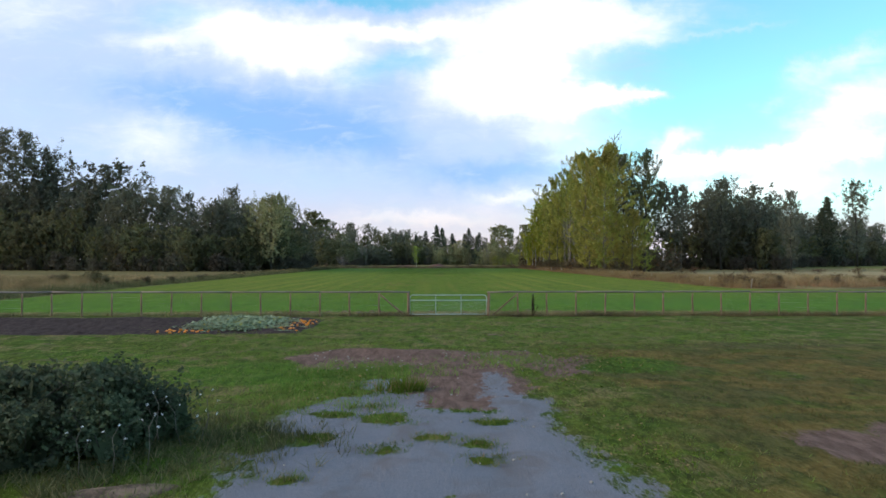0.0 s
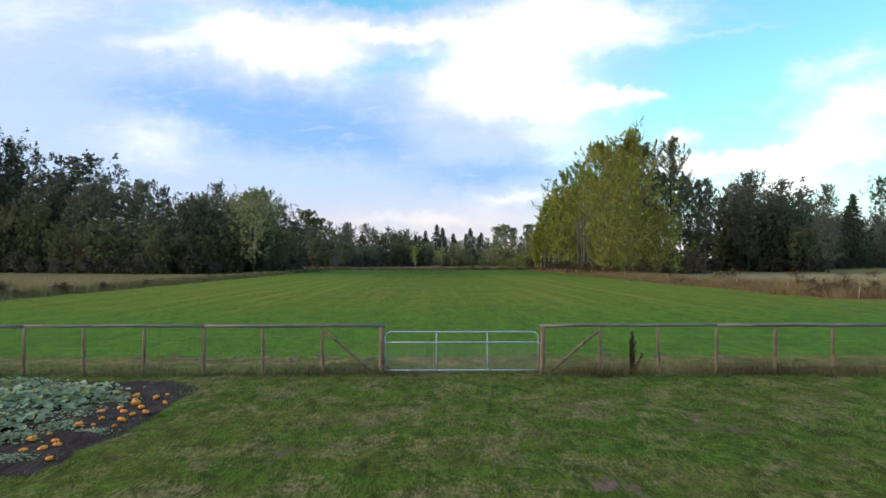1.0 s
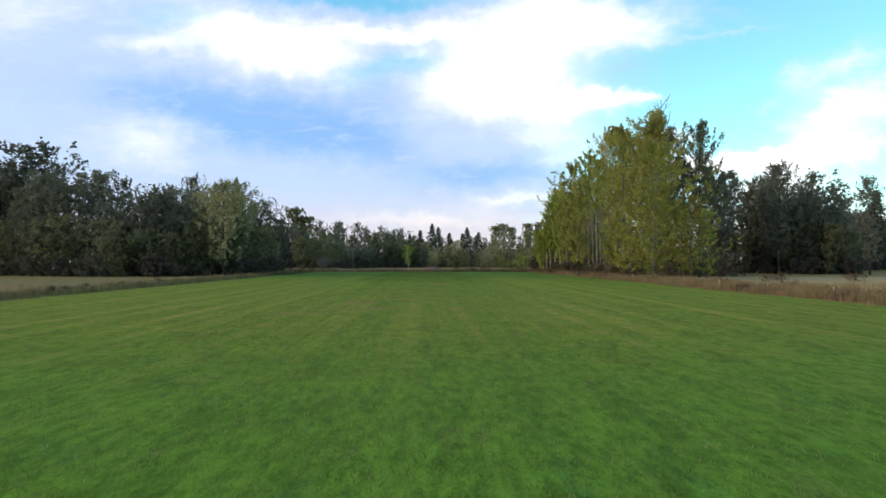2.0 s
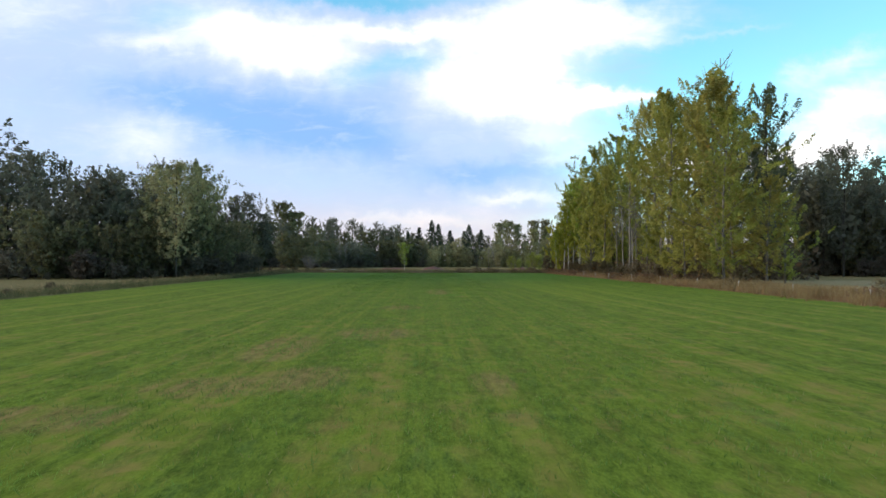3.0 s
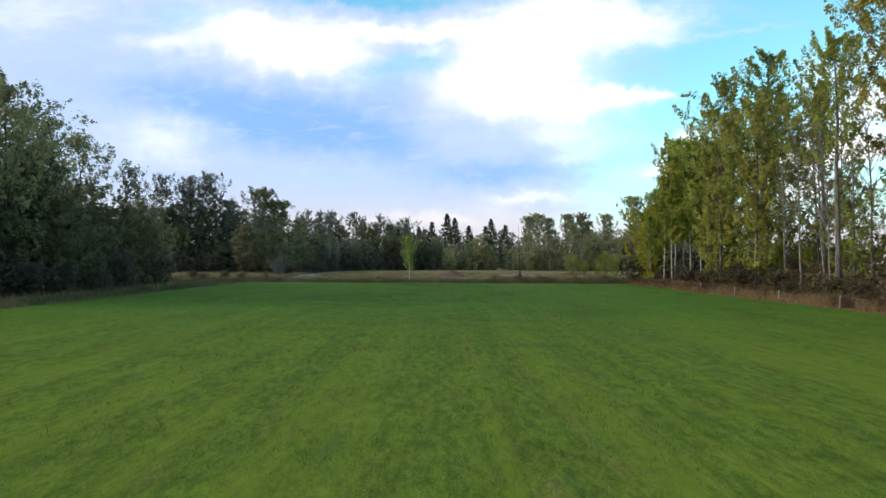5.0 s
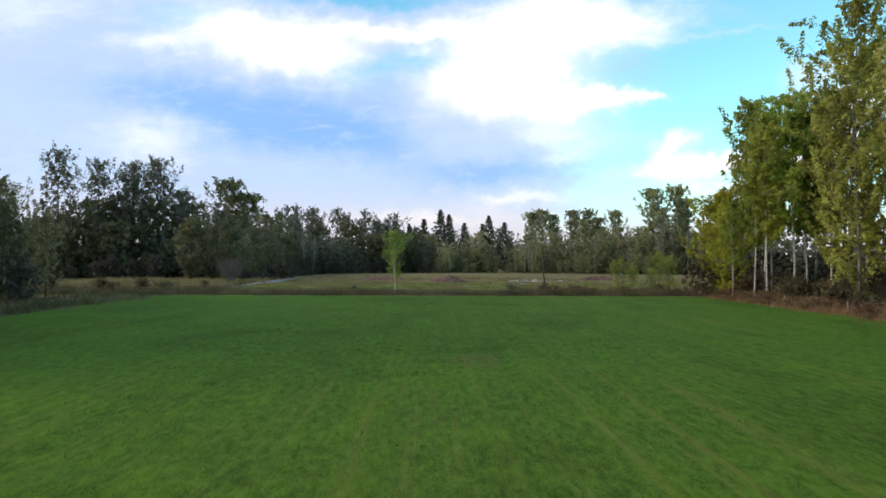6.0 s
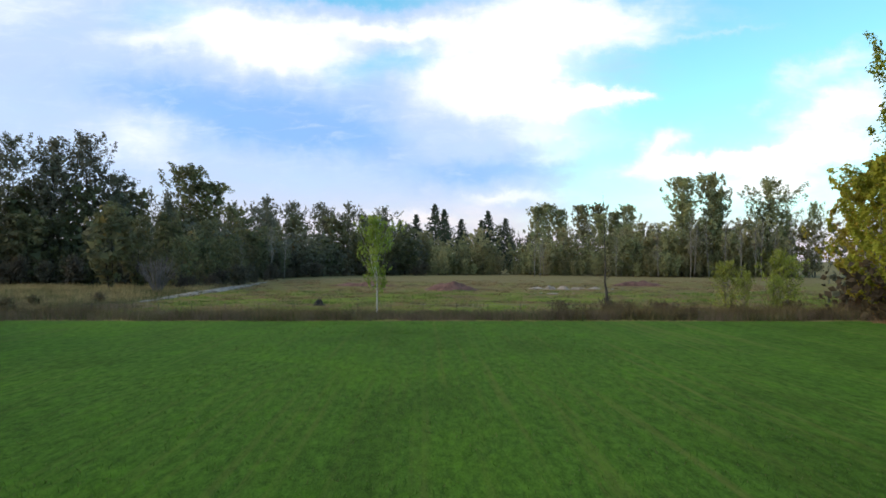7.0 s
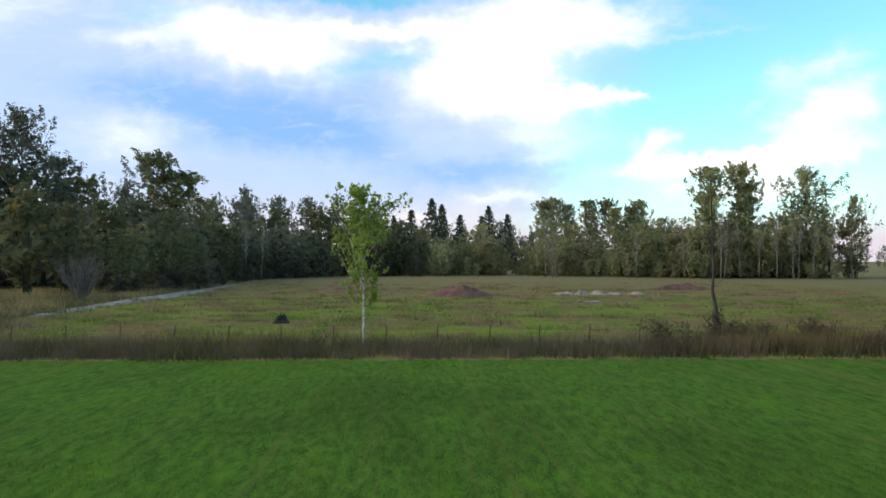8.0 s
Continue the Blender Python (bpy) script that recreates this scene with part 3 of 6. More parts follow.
M_BRUSH = foliage("brown_brushwood_leaves", (0.070, 0.058, 0.036), (0.175, 0.140, 0.078), (0.22, 0.14, 0.06), 0.06, 0.32, 0.30)
M_BERRY = foliage("berry_bush_leaves", (0.044, 0.060, 0.040), (0.112, 0.142, 0.078), (0.15, 0.16, 0.08), 0.05, 0.36, 0.15)
M_SQUASH = foliage("squash_leaves", (0.150, 0.195, 0.120), (0.420, 0.480, 0.310), (0.34, 0.32, 0.09), 0.10, 0.25, 0.1)
M_GRASS = foliage("green_grass_blades", (0.034, 0.072, 0.009), (0.140, 0.225, 0.028), (0.30, 0.23, 0.10), 0.16, 0.30, 0.1)
M_TURF = foliage("turf_blades", (0.098, 0.145, 0.028), (0.210, 0.285, 0.054), (0.27, 0.22, 0.10), 0.12, 0.45, 0.1)
M_FARTURF = foliage("far_turf_blades", (0.042, 0.080, 0.015), (0.110, 0.184, 0.032), (0.16, 0.14, 0.06), 0.12, 0.40, 0.1)
M_DRYTURF = foliage("dry_turf_blades", (0.052, 0.046, 0.018), (0.150, 0.124, 0.048), (0.09, 0.13, 0.03), 0.18, 0.40, 0.1)
M_STRAW = foliage("dry_grass_blades", (0.150, 0.110, 0.054), (0.450, 0.340, 0.175), (0.09, 0.12, 0.03), 0.12, 0.34, 0.1)
M_REED = foliage("brown_reed_blades", (0.085, 0.068, 0.045), (0.260, 0.215, 0.145), (0.07, 0.09, 0.03), 0.15, 0.25, 0.1)
M_DITCH = foliage("ditch_grass_blades", (0.050, 0.056, 0.022), (0.160, 0.158, 0.068), (0.24, 0.19, 0.10), 0.15, 0.25, 0.1)
M_BRUSHSTEM = foliage("brown_weed_stems", (0.060, 0.042, 0.026), (0.190, 0.135, 0.075), (0.26, 0.20, 0.08), 0.15, 0.2, 0.1)
M_DOCK = foliage("dead_dock_stalks", (0.020, 0.012, 0.009), (0.060, 0.036, 0.024), None, 0.0, 0.1, 0.1)
M_BARK = bark("grey_brown_bark", (0.080, 0.070, 0.058), (0.230, 0.205, 0.172))
M_DARKBARK = bark("dark_bark", (0.022, 0.019, 0.016), (0.080, 0.070, 0.058))
M_WHITEBARK = bark("white_birch_bark", (0.34, 0.32, 0.29), (0.66, 0.63, 0.58), 4.0, 0.6, (0.06, 0.05, 0.045))
M_PALEBARK = bark("pale_grey_bark", (0.12, 0.108, 0.094), (0.30, 0.275, 0.245), 5.0, 0.3)
M_TWIG = bark("bare_grey_twigs", (0.085, 0.074, 0.072), (0.19, 0.165, 0.16), 8.0)
M_WOOD = bark("weathered_fence_wood", (0.135, 0.078, 0.048), (0.330, 0.205, 0.130), 14.0, 0.12)
M_RAIL = bark("weathered_rail_wood", (0.130, 0.100, 0.092), (0.265, 0.215, 0.195), 16.0, 1.0, None, 0.06)
M_STEEL = plain("galvanised_steel", (0.42, 0.47, 0.50), (0.62, 0.67, 0.70), 5.0, 0.42, 0.55, 0.05)
M_WIRE = plain("dull_wire", (0.25, 0.25, 0.24), (0.42, 0.42, 0.40), 5.0, 0.5, 0.6, 0.02)
M_PUMPKIN = plain("pumpkin_skin", (0.56, 0.150, 0.006), (0.84, 0.290, 0.010), 9.0, 0.45, 0.0, 0.1)
M_STEM = plain("pumpkin_stem", (0.12, 0.13, 0.05), (0.22, 0.20, 0.09), 20.0, 0.8)
M_ROCK = plain("pale_rubble", (0.17, 0.155, 0.14), (0.36, 0.33, 0.30), 2.0, 0.9, 0.0, 0.6, 12.0)
M_SAND = plain("pale_sand", (0.15, 0.122, 0.098), (0.33, 0.280, 0.228), 1.6, 0.95, 0.0, 0.5, 8.0)
M_HEAP = plain("red_brown_earth", (0.072, 0.032, 0.024), (0.175, 0.085, 0.064), 1.2, 0.95, 0.0, 0.7, 9.0)
M_BANK = plain("grey_earth_bank", (0.100, 0.086, 0.070), (0.30, 0.265, 0.225), 0.8, 0.95, 0.0, 0.7, 7.0)
M_MOUND = plain("brown_earth_mound", (0.07, 0.046, 0.032), (0.20, 0.135, 0.095), 3.0, 0.95, 0.0, 0.6, 25.0)
M_STUMP = plain("charred_stump", (0.012, 0.010, 0.009), (0.050, 0.040, 0.034), 4.0, 0.9, 0.0, 0.7, 25.0)
M_PALE = plain("whitewashed_post", (0.30, 0.28, 0.25), (0.50, 0.47, 0.43), 4.0, 0.8)
M_PETAL = plain("papery_white_litter", (0.62, 0.64, 0.70), (0.80, 0.82, 0.86), 10.0, 0.7)


# ---- mesh tools ----
def mesh_of(name, verts, faces, mat, smooth=False):
    me = bpy.data.meshes.new(name)
    me.from_pydata(np.asarray(verts).tolist(), [], np.asarray(faces).tolist() if isinstance(faces, np.ndarray) else faces)
    me.materials.append(mat)
    if smooth:
        me.polygons.foreach_set("use_smooth", [True] * len(me.polygons))
    me.update()
    return me


def part(name, me, parent, label=""):
    """Links a mesh as one part under a thing or part."""
    ob = new(name, me)
    ob.parent = parent
    return tagged(ob, label)


def thing(name, label, category, group="", kind="", me=None):
    return tagged(new(name, me), label, category, group, kind)


def tube(points, radii, sides=6, cap=True):
    """A tapered tube along a path: vertices and faces."""
    p = np.asarray(points, float)
    r = np.asarray(radii, float)
    d = np.gradient(p, axis=0)
    d /= np.linalg.norm(d, axis=1)[:, None] + 1e-9
    ref = np.where(np.abs(d[:, 2:3]) > 0.9, np.array([[1.0, 0, 0]]), np.array([[0, 0, 1.0]]))
    u = np.cross(d, ref)
    u /= np.linalg.norm(u, axis=1)[:, None] + 1e-9
    v = np.cross(d, u)
    a = np.linspace(0, 2 * np.pi, sides, endpoint=False)
    ring = p[:, None] + r[:, None, None] * (np.cos(a)[None, :, None] * u[:, None] + np.sin(a)[None, :, None] * v[:, None])
    verts = ring.reshape(-1, 3)
    n = len(p)
    faces = [[i * sides + k, i * sides + (k + 1) % sides, (i + 1) * sides + (k + 1) % sides, (i + 1) * sides + k] for i in range(n - 1) for k in range(sides)]
    if cap:
        faces += [list(range(sides))[::-1], [(n - 1) * sides + k for k in range(sides)]]
    return verts, faces


def joined(pieces):
    verts, faces, base = [], [], 0
    for v, f in pieces:
        verts.append(np.asarray(v))
        faces += [[i + base for i in face] for face in f]
        base += len(v)
    return np.vstack(verts), faces


def leaf_sprays(rng, centres, size, width, facing, loose):
    """Small pointed leaf sprays, one triangle each."""
    n = len(centres)
    c = rng.normal(size=(n, 3)) * loose + facing
    c /= np.linalg.norm(c, axis=1)[:, None] + 1e-9
    a = np.cross(c, rng.normal(size=(n, 3)))
    a /= np.linalg.norm(a, axis=1)[:, None] + 1e-9
    b = np.cross(c, a)
    s = (size * rng.uniform(0.55, 1.45, n))[:, None]
    verts = np.stack([centres - a * s * 0.45 - b * s * width * 0.55, centres - a * s * 0.35 + b * s * width * 0.55, centres + a * s * 0.6 - c * s * 0.15], axis=1).reshape(-1, 3)
    return verts, np.arange(3 * n).reshape(-1, 3)


def leaf_quads(rng, centres, size, width=0.55, facing=None, loose=0.55):
    """Bent diamond leaves at the centres; facing: the way that each leaf's upper side looks, blurred by loose."""
    n = len(centres)
    c = rng.normal(size=(n, 3)) * (1.0 if facing is None else loose)
    if facing is not None:
        c = c + facing
    c /= np.linalg.norm(c, axis=1)[:, None] + 1e-9
    a = np.cross(c, rng.normal(size=(n, 3)))
    a /= np.linalg.norm(a, axis=1)[:, None] + 1e-9
    b = np.cross(c, a)
    s = (size * rng.uniform(0.6, 1.35, n))[:, None]
    w = s * width * 0.5
    mid = centres + c * s * 0.10
    verts = np.stack([centres - a * s * 0.5, mid + b * w, centres + a * s * 0.5, mid - b * w], axis=1).reshape(-1, 3)
    return verts, np.arange(4 * n).reshape(-1, 4)


# ---- plants ----
def profile(shape, u):
    if shape == "cone":
        return np.clip(1.02 - u, 0.03, 1) ** 0.85
    if shape == "round":
        return np.sqrt(np.clip(1 - (2 * u - 1) ** 2 * 0.92, 0.05, 1))
    if shape == "mound":
        return np.sqrt(np.clip(1 - u ** 2, 0.06, 1))
    if shape == "egg":
        return 0.12 + 0.9 * np.clip(np.sin(np.pi * np.clip(u, 0, 1) ** 0.55), 0, 1) ** 0.9
    if shape == "column":
        return 0.55 + 0.45 * np.sin(np.pi * np.clip(u * 0.9 + 0.08, 0, 1))
    return np.clip(0.42 + 0.72 * np.sin(np.pi * np.clip(u, 0, 1) ** 0.85), 0.2, 1.0) * np.where(u > 0.66, 1 - 0.62 * ((u - 0.66) / 0.34) ** 1.6, 1)


def grow(seed, height, clear, radius, limbs, clumps, leaves, leaf, rise=0.9, shape="tall", girth=0.02, gap=0.0, lean=0.03,
         clump_size=0.9, stems=1, long_leaf=0.7, core=0, loose=0.35, heart_leaf=0.9, fluff=0.58):
    """A plant's stem, limbs and leaves: tapered trunk, rising limbs, leafy plumes that point up and outwards from each limb."""
    rng = np.random.default_rng(seed)
    trunk_pieces, limb_pieces, centres, ways = [], [], [], []
    tall = height > 6
    up = np.array([0, 0, 1.0])
    lobe_turn = rng.uniform(0, 6.283, 3)
    for stem in range(stems):
        n = 7 if tall else 4
        s = np.linspace(0, 1, n)
        turn = rng.uniform(0, 2 * np.pi)
        h = height * (1.0 if stem == 0 else rng.uniform(0.72, 0.95))
        foot = np.array([0, 0, 0]) if stem == 0 else np.array([np.cos(turn), np.sin(turn), 0]) * radius * 0.10
        out = lean * (1 if stem == 0 else 4)
        wander = np.cumsum(rng.normal(size=(n, 2)) * height * 0.008, axis=0) * s[:, None]
        path = np.c_[wander + np.outer(s ** 1.3, [np.cos(turn), np.sin(turn)]) * out * height, s * h] + foot
        path[0, 2] -= 0.25
        thick = height * girth * 0.5 * (1 - 0.93 * s) ** 0.9
        thick[0] *= 1.35
        trunk_pieces.append(tube(path, thick + 0.012, 6 if tall else 4))
        count = limbs if stem == 0 else limbs // 2
        for k in range(count):
            u = ((k + rng.uniform(0, 1)) / count) ** 0.92
            at = clear + (1 - clear) * u * 0.985
            base = np.array([np.interp(at, s, path[:, i]) for i in range(3)])
            r0 = np.interp(at, s, thick)
            turn = k * 2.39996 + rng.uniform(-0.5, 0.5)
            lobe = 1.0 + 0.26 * math.sin(2 * turn + 4.5 * u + lobe_turn[0]) + 0.20 * math.sin(3 * turn - 8.0 * u + lobe_turn[1]) + 0.16 * math.sin(19.0 * u + lobe_turn[2])
            if shape == "cone":
                lobe = 1.0
            reach = radius * float(profile(shape, np.array(u))) * rng.uniform(0.62, 1.12) * lobe
            if rng.uniform() < gap:
                continue
            slope = rise * (0.55 + 0.8 * u) if shape != "cone" else -0.25 + 0.5 * u
            t = np.linspace(0, 1, 2 if leaf > 0.5 else 3)
            side = rng.normal(0, 0.10, 2) * reach
            horizontal = np.array([np.cos(turn), np.sin(turn)])
            climb = min(reach * slope, (h - base[2]) * rng.uniform(0.45, 0.95) + 0.3) if shape != "cone" else reach * slope
            limb = np.c_[base[0] + horizontal[0] * reach * t + side[0] * t * t, base[1] + horizontal[1] * reach * t + side[1] * t * t,
                         base[2] + climb * (t ** 1.35) + 0.05 * reach * rng.normal() * t]
            limb[:, 2] = np.minimum(limb[:, 2], height * 1.01)
            limb_pieces.append(tube(limb, np.maximum(r0 * 0.42, 0.015) * (1 - 0.88 * t) + 0.008, 3, False))
            way = limb[-1] - limb[0]
            way = way / (np.linalg.norm(way) + 1e-9)
            outward = np.array([horizontal[0], horizontal[1], 0.35])
            for c in range(clumps):
                f = 1.0 - (c / max(clumps, 1)) * 0.85 + rng.uniform(-0.08, 0.08)
                spot = np.array([np.interp(f, t, limb[:, i]) for i in range(3)])
                spot = spot + rng.normal(size=3) * reach * np.array([0.12, 0.12, 0.08])
                point = way * 0.7 + up * (0.62 if shape != "cone" else -0.1) + rng.normal(size=3) * 0.45
                point /= np.linalg.norm(point)
                length = clump_size * rng.uniform(1.1, 2.3)
                wide = clump_size * fluff * rng.uniform(0.7, 1.3)
                m = max(3, int(leaves * rng.uniform(0.6, 1.4)))
                along = rng.uniform(0, 1, m) ** 0.85
                cloud = rng.normal(size=(m, 3))
                cloud /= np.linalg.norm(cloud, axis=1)[:, None] ** 0.6
                ways.append(cloud * 0.75 + up * 0.45 + outward * 0.35)
                centres.append(spot + np.outer((along - 0.35) * length, point) + cloud * (wide * (1.05 - 0.72 * along))[:, None])
        if shape != "cone":
            m = leaves * 2
            along = rng.uniform(0, 1, m)
            cloud = rng.normal(size=(m, 3)) * np.array([0.34, 0.34, 0.3]) * clump_size * (1.1 - 0.8 * along)[:, None]
            centres.append(path[-1] + cloud + np.outer((along - 0.85) * clump_size * 1.8, up))
            ways.append(rng.normal(size=(m, 3)) * 0.6 + np.array([0, 0, 0.6]))
    if core:      # the dim heart of the crown: sprays round the trunk
        u = rng.uniform(0.02, 0.84, core)
        turn, out = rng.uniform(0, 2 * np.pi, core), np.sqrt(rng.uniform(0, 1, core)) * 0.58
        reach = radius * profile(shape, u) * out
        heart = np.c_[reach * np.cos(turn), reach * np.sin(turn), height * (clear + (1 - clear) * u) + reach * 0.5 * rise]
        heart[:, :2] += np.c_[np.interp(u, s, path[:, 0]), np.interp(u, s, path[:, 1])]
    centres = np.vstack(centres)
    centres[:, 2] = np.maximum(centres[:, 2], 0.06)
    make = leaf_sprays if height > 2.5 and leaf > 0.22 else leaf_quads
    leafy = make(rng, centres, leaf, long_leaf, np.vstack(ways), loose)
    if core:
        if make is leaf_sprays:
            inner = leaf_sprays(rng, heart, heart_leaf, 0.95, rng.normal(size=(core, 3)), 0.3)
        else:
            inner = leaf_quads(rng, heart, heart_leaf, 0.85)
        leafy = (np.vstack([leafy[0], inner[0]]), np.vstack([leafy[1], inner[1] + len(leafy[0])]))
    return joined(trunk_pieces + limb_pieces), leafy


class Species:
    """A kind of tree or shrub: grown once for each seed, then copied."""

    def __init__(self, name, label, category, group, leaf_mat, bark_mat, seeds, **shape):
        self.name, self.label, self.category, self.group = name, label, category, group
        self.forms = []
        self.height = 0.0
        self.made = 0
        for seed in seeds:
            stem, leaves = grow(seed, **shape)
            self.height = max(self.height, float(np.percentile(leaves[0][:, 2], 99.6)))
            self.forms.append([mesh_of(name + "_trunk", *stem, bark_mat, True), mesh_of(name + "_crown", *leaves, leaf_mat), None])

    def plant(self, x, y, height, turn=None, squash=1.0, label="", z=0.0):
        rng = random.Random(round(x * 131 + y * 17))
        k = height / self.height
        form = self.forms[rng.randrange(len(self.forms))]
        turn = rng.uniform(0, 6.283) if turn is None else turn
        m = Matrix.Translation((x, y, z)) @ Matrix.Rotation(turn, 4, "Z") @ Matrix.Diagonal((k * squash, k * squash, k, 1))
        if form[2] is None:
            root = thing(self.name, self.label, self.category, self.group)
            part("trunk", form[0], root)
            part("crown", form[1], root)
            root.matrix_basis = m
            form[2] = root
        else:
            source = form[2]
            k0 = Matrix.Diagonal((1 / source.scale[0], 1 / source.scale[1], 1 / source.scale[2], 1))
            root = copy_thing(source, m @ k0)
        if label:
            root["label"] = label
        return root


def blades(seed, spots, height, count, spread, width, lean=0.35):
    """Tufts of grass: narrow bent triangles."""
    rng = np.random.default_rng(seed)
    n = len(spots) * count
    foot = np.repeat(spots, count, axis=0) + np.c_[rng.normal(size=(n, 2)) * spread, np.zeros(n)]
    h = height * rng.uniform(0.45, 1.25, n)
    turn = rng.uniform(0, 2 * np.pi, n)
    side = np.c_[np.cos(turn), np.sin(turn), np.zeros(n)]
    bend = np.c_[rng.normal(size=(n, 2)) * lean * h[:, None], h]
    w = (width * rng.uniform(0.6, 1.3, n))[:, None]
    foot[:, 2] -= 0.02
    verts = np.stack([foot - side * w, foot + side * w, foot + bend], axis=1).reshape(-1, 3)
    return verts, np.arange(3 * n).reshape(-1, 3)


def scatter(seed, n, x0, x1, y0, y1, z=0.0):
    rng = np.random.default_rng(seed)
    return np.c_[rng.uniform(x0, x1, n), rng.uniform(y0, y1, n), np.full(n, z)]


# ---- ground: one sheet to the horizon ----
def span(*stretches):
    return np.unique(np.concatenate([np.arange(a, b, d) for a, b, d in stretches] + [[stretches[-1][1]]]).round(4))


def polygon_depth(px, py, corners):
    """How far a point lies inside (plus) or outside (minus) a polygon, in metres."""
    inside = np.zeros(px.shape, bool)
    best = np.full(px.shape, 1e9)
    for (ax, ay), (bx, by) in zip(corners, corners[1:] + corners[:1]):
        cross = ((ay > py) != (by > py)) & (px < (bx - ax) * (py - ay) / (by - ay + 1e-12) + ax)
        inside ^= cross
        t = np.clip(((px - ax) * (bx - ax) + (py - ay) * (by - ay)) / ((bx - ax) ** 2 + (by - ay) ** 2), 0, 1)
        best = np.minimum(best, np.hypot(px - ax - t * (bx - ax), py - ay - t * (by - ay)))
    return np.where(inside, best, -best)


DRIVE = [(0.3, 15.4), (0.35, 17.4), (0.4, 19.6), (0.7, 20.9), (1.0, 20.7), (1.15, 19.6), (1.2, 18.0), (1.9, 16.4), (1.6, 13.8), (1.6, 12.3), (2.1, 11.1), (2.3, 10.2), (2.1, 8.5),
         (2.5, -30.0), (-5.0, -30.0), (-4.5, 9.7), (-4.5, 11.7), (-4.2, 12.8), (-4.6, 14.9), (-4.0, 16.6), (-3.1, 17.8), (-3.1, 20.0), (-2.1, 20.1), (-1.5, 17.6), (-1.2, 15.4)]
WORN = [(-6.1, 23.1), (-6.4, 24.5), (-5.6, 25.8), (-4.1, 26.4), (-1.9, 26.5), (-0.4, 26.2), (0.9, 25.6), (1.6, 22.9), (1.8, 19.3), (1.3, 15.5), (-1.7, 15.5), (-2.0, 18.4), (-1.9, 20.6),
        (-1.8, 22.0), (-2.2, 22.6), (-2.9, 22.0), (-3.4, 21.5), (-4.9, 21.6)]
WORN_SIDE = [(0.4, 25.3), (1.5, 26.0), (2.7, 25.6), (3.4, 24.2), (3.7, 23.8), (4.5, 24.7), (5.0, 24.3), (4.2, 22.6), (3.6, 21.6), (4.2, 20.6), (3.9, 20.1), (2.5, 20.1), (2.2, 21.2),
             (1.6, 22.2), (1.2, 23.5), (0.6, 24.2)]
SIDE_PATCH = [(5.9, 12.9), (6.7, 13.4), (7.4, 13.3), (7.8, 12.7), (8.4, 14.0), (10.0, 14.2), (13.0, 14.0), (13.0, 11.0), (6.9, 11.1), (6.1, 11.5), (6.1, 12.1)]
SOIL_BED = [(-60.0, 41.6), (-14.0, 41.6), (-8.5, 41.2), (-7.5, 40.3), (-7.3, 36.0), (-7.6, 32.4), (-11.7, 32.0), (-30.0, 31.8), (-60.0, 31.6)]
ISLANDS = [(-1.75, 17.9, 0.5, 0.9), (-2.2, 14.8, 0.75, 0.8), (-1.1, 13.0, 0.6, 0.45), (-2.0, 12.2, 0.35, 0.3), (0.2, 14.4, 0.65, 0.4), (-0.2, 12.6, 0.4, 0.5),
           (-0.2, 11.5, 0.35, 0.35), (-3.5, 10.4, 0.4, 0.35), (-3.4, 15.1, 0.7, 0.5), (-3.4, 13.1, 0.5, 0.6), (-3.3, 17.6, 0.8, 0.7), (-0.7, 9.8, 0.3, 0.2)]


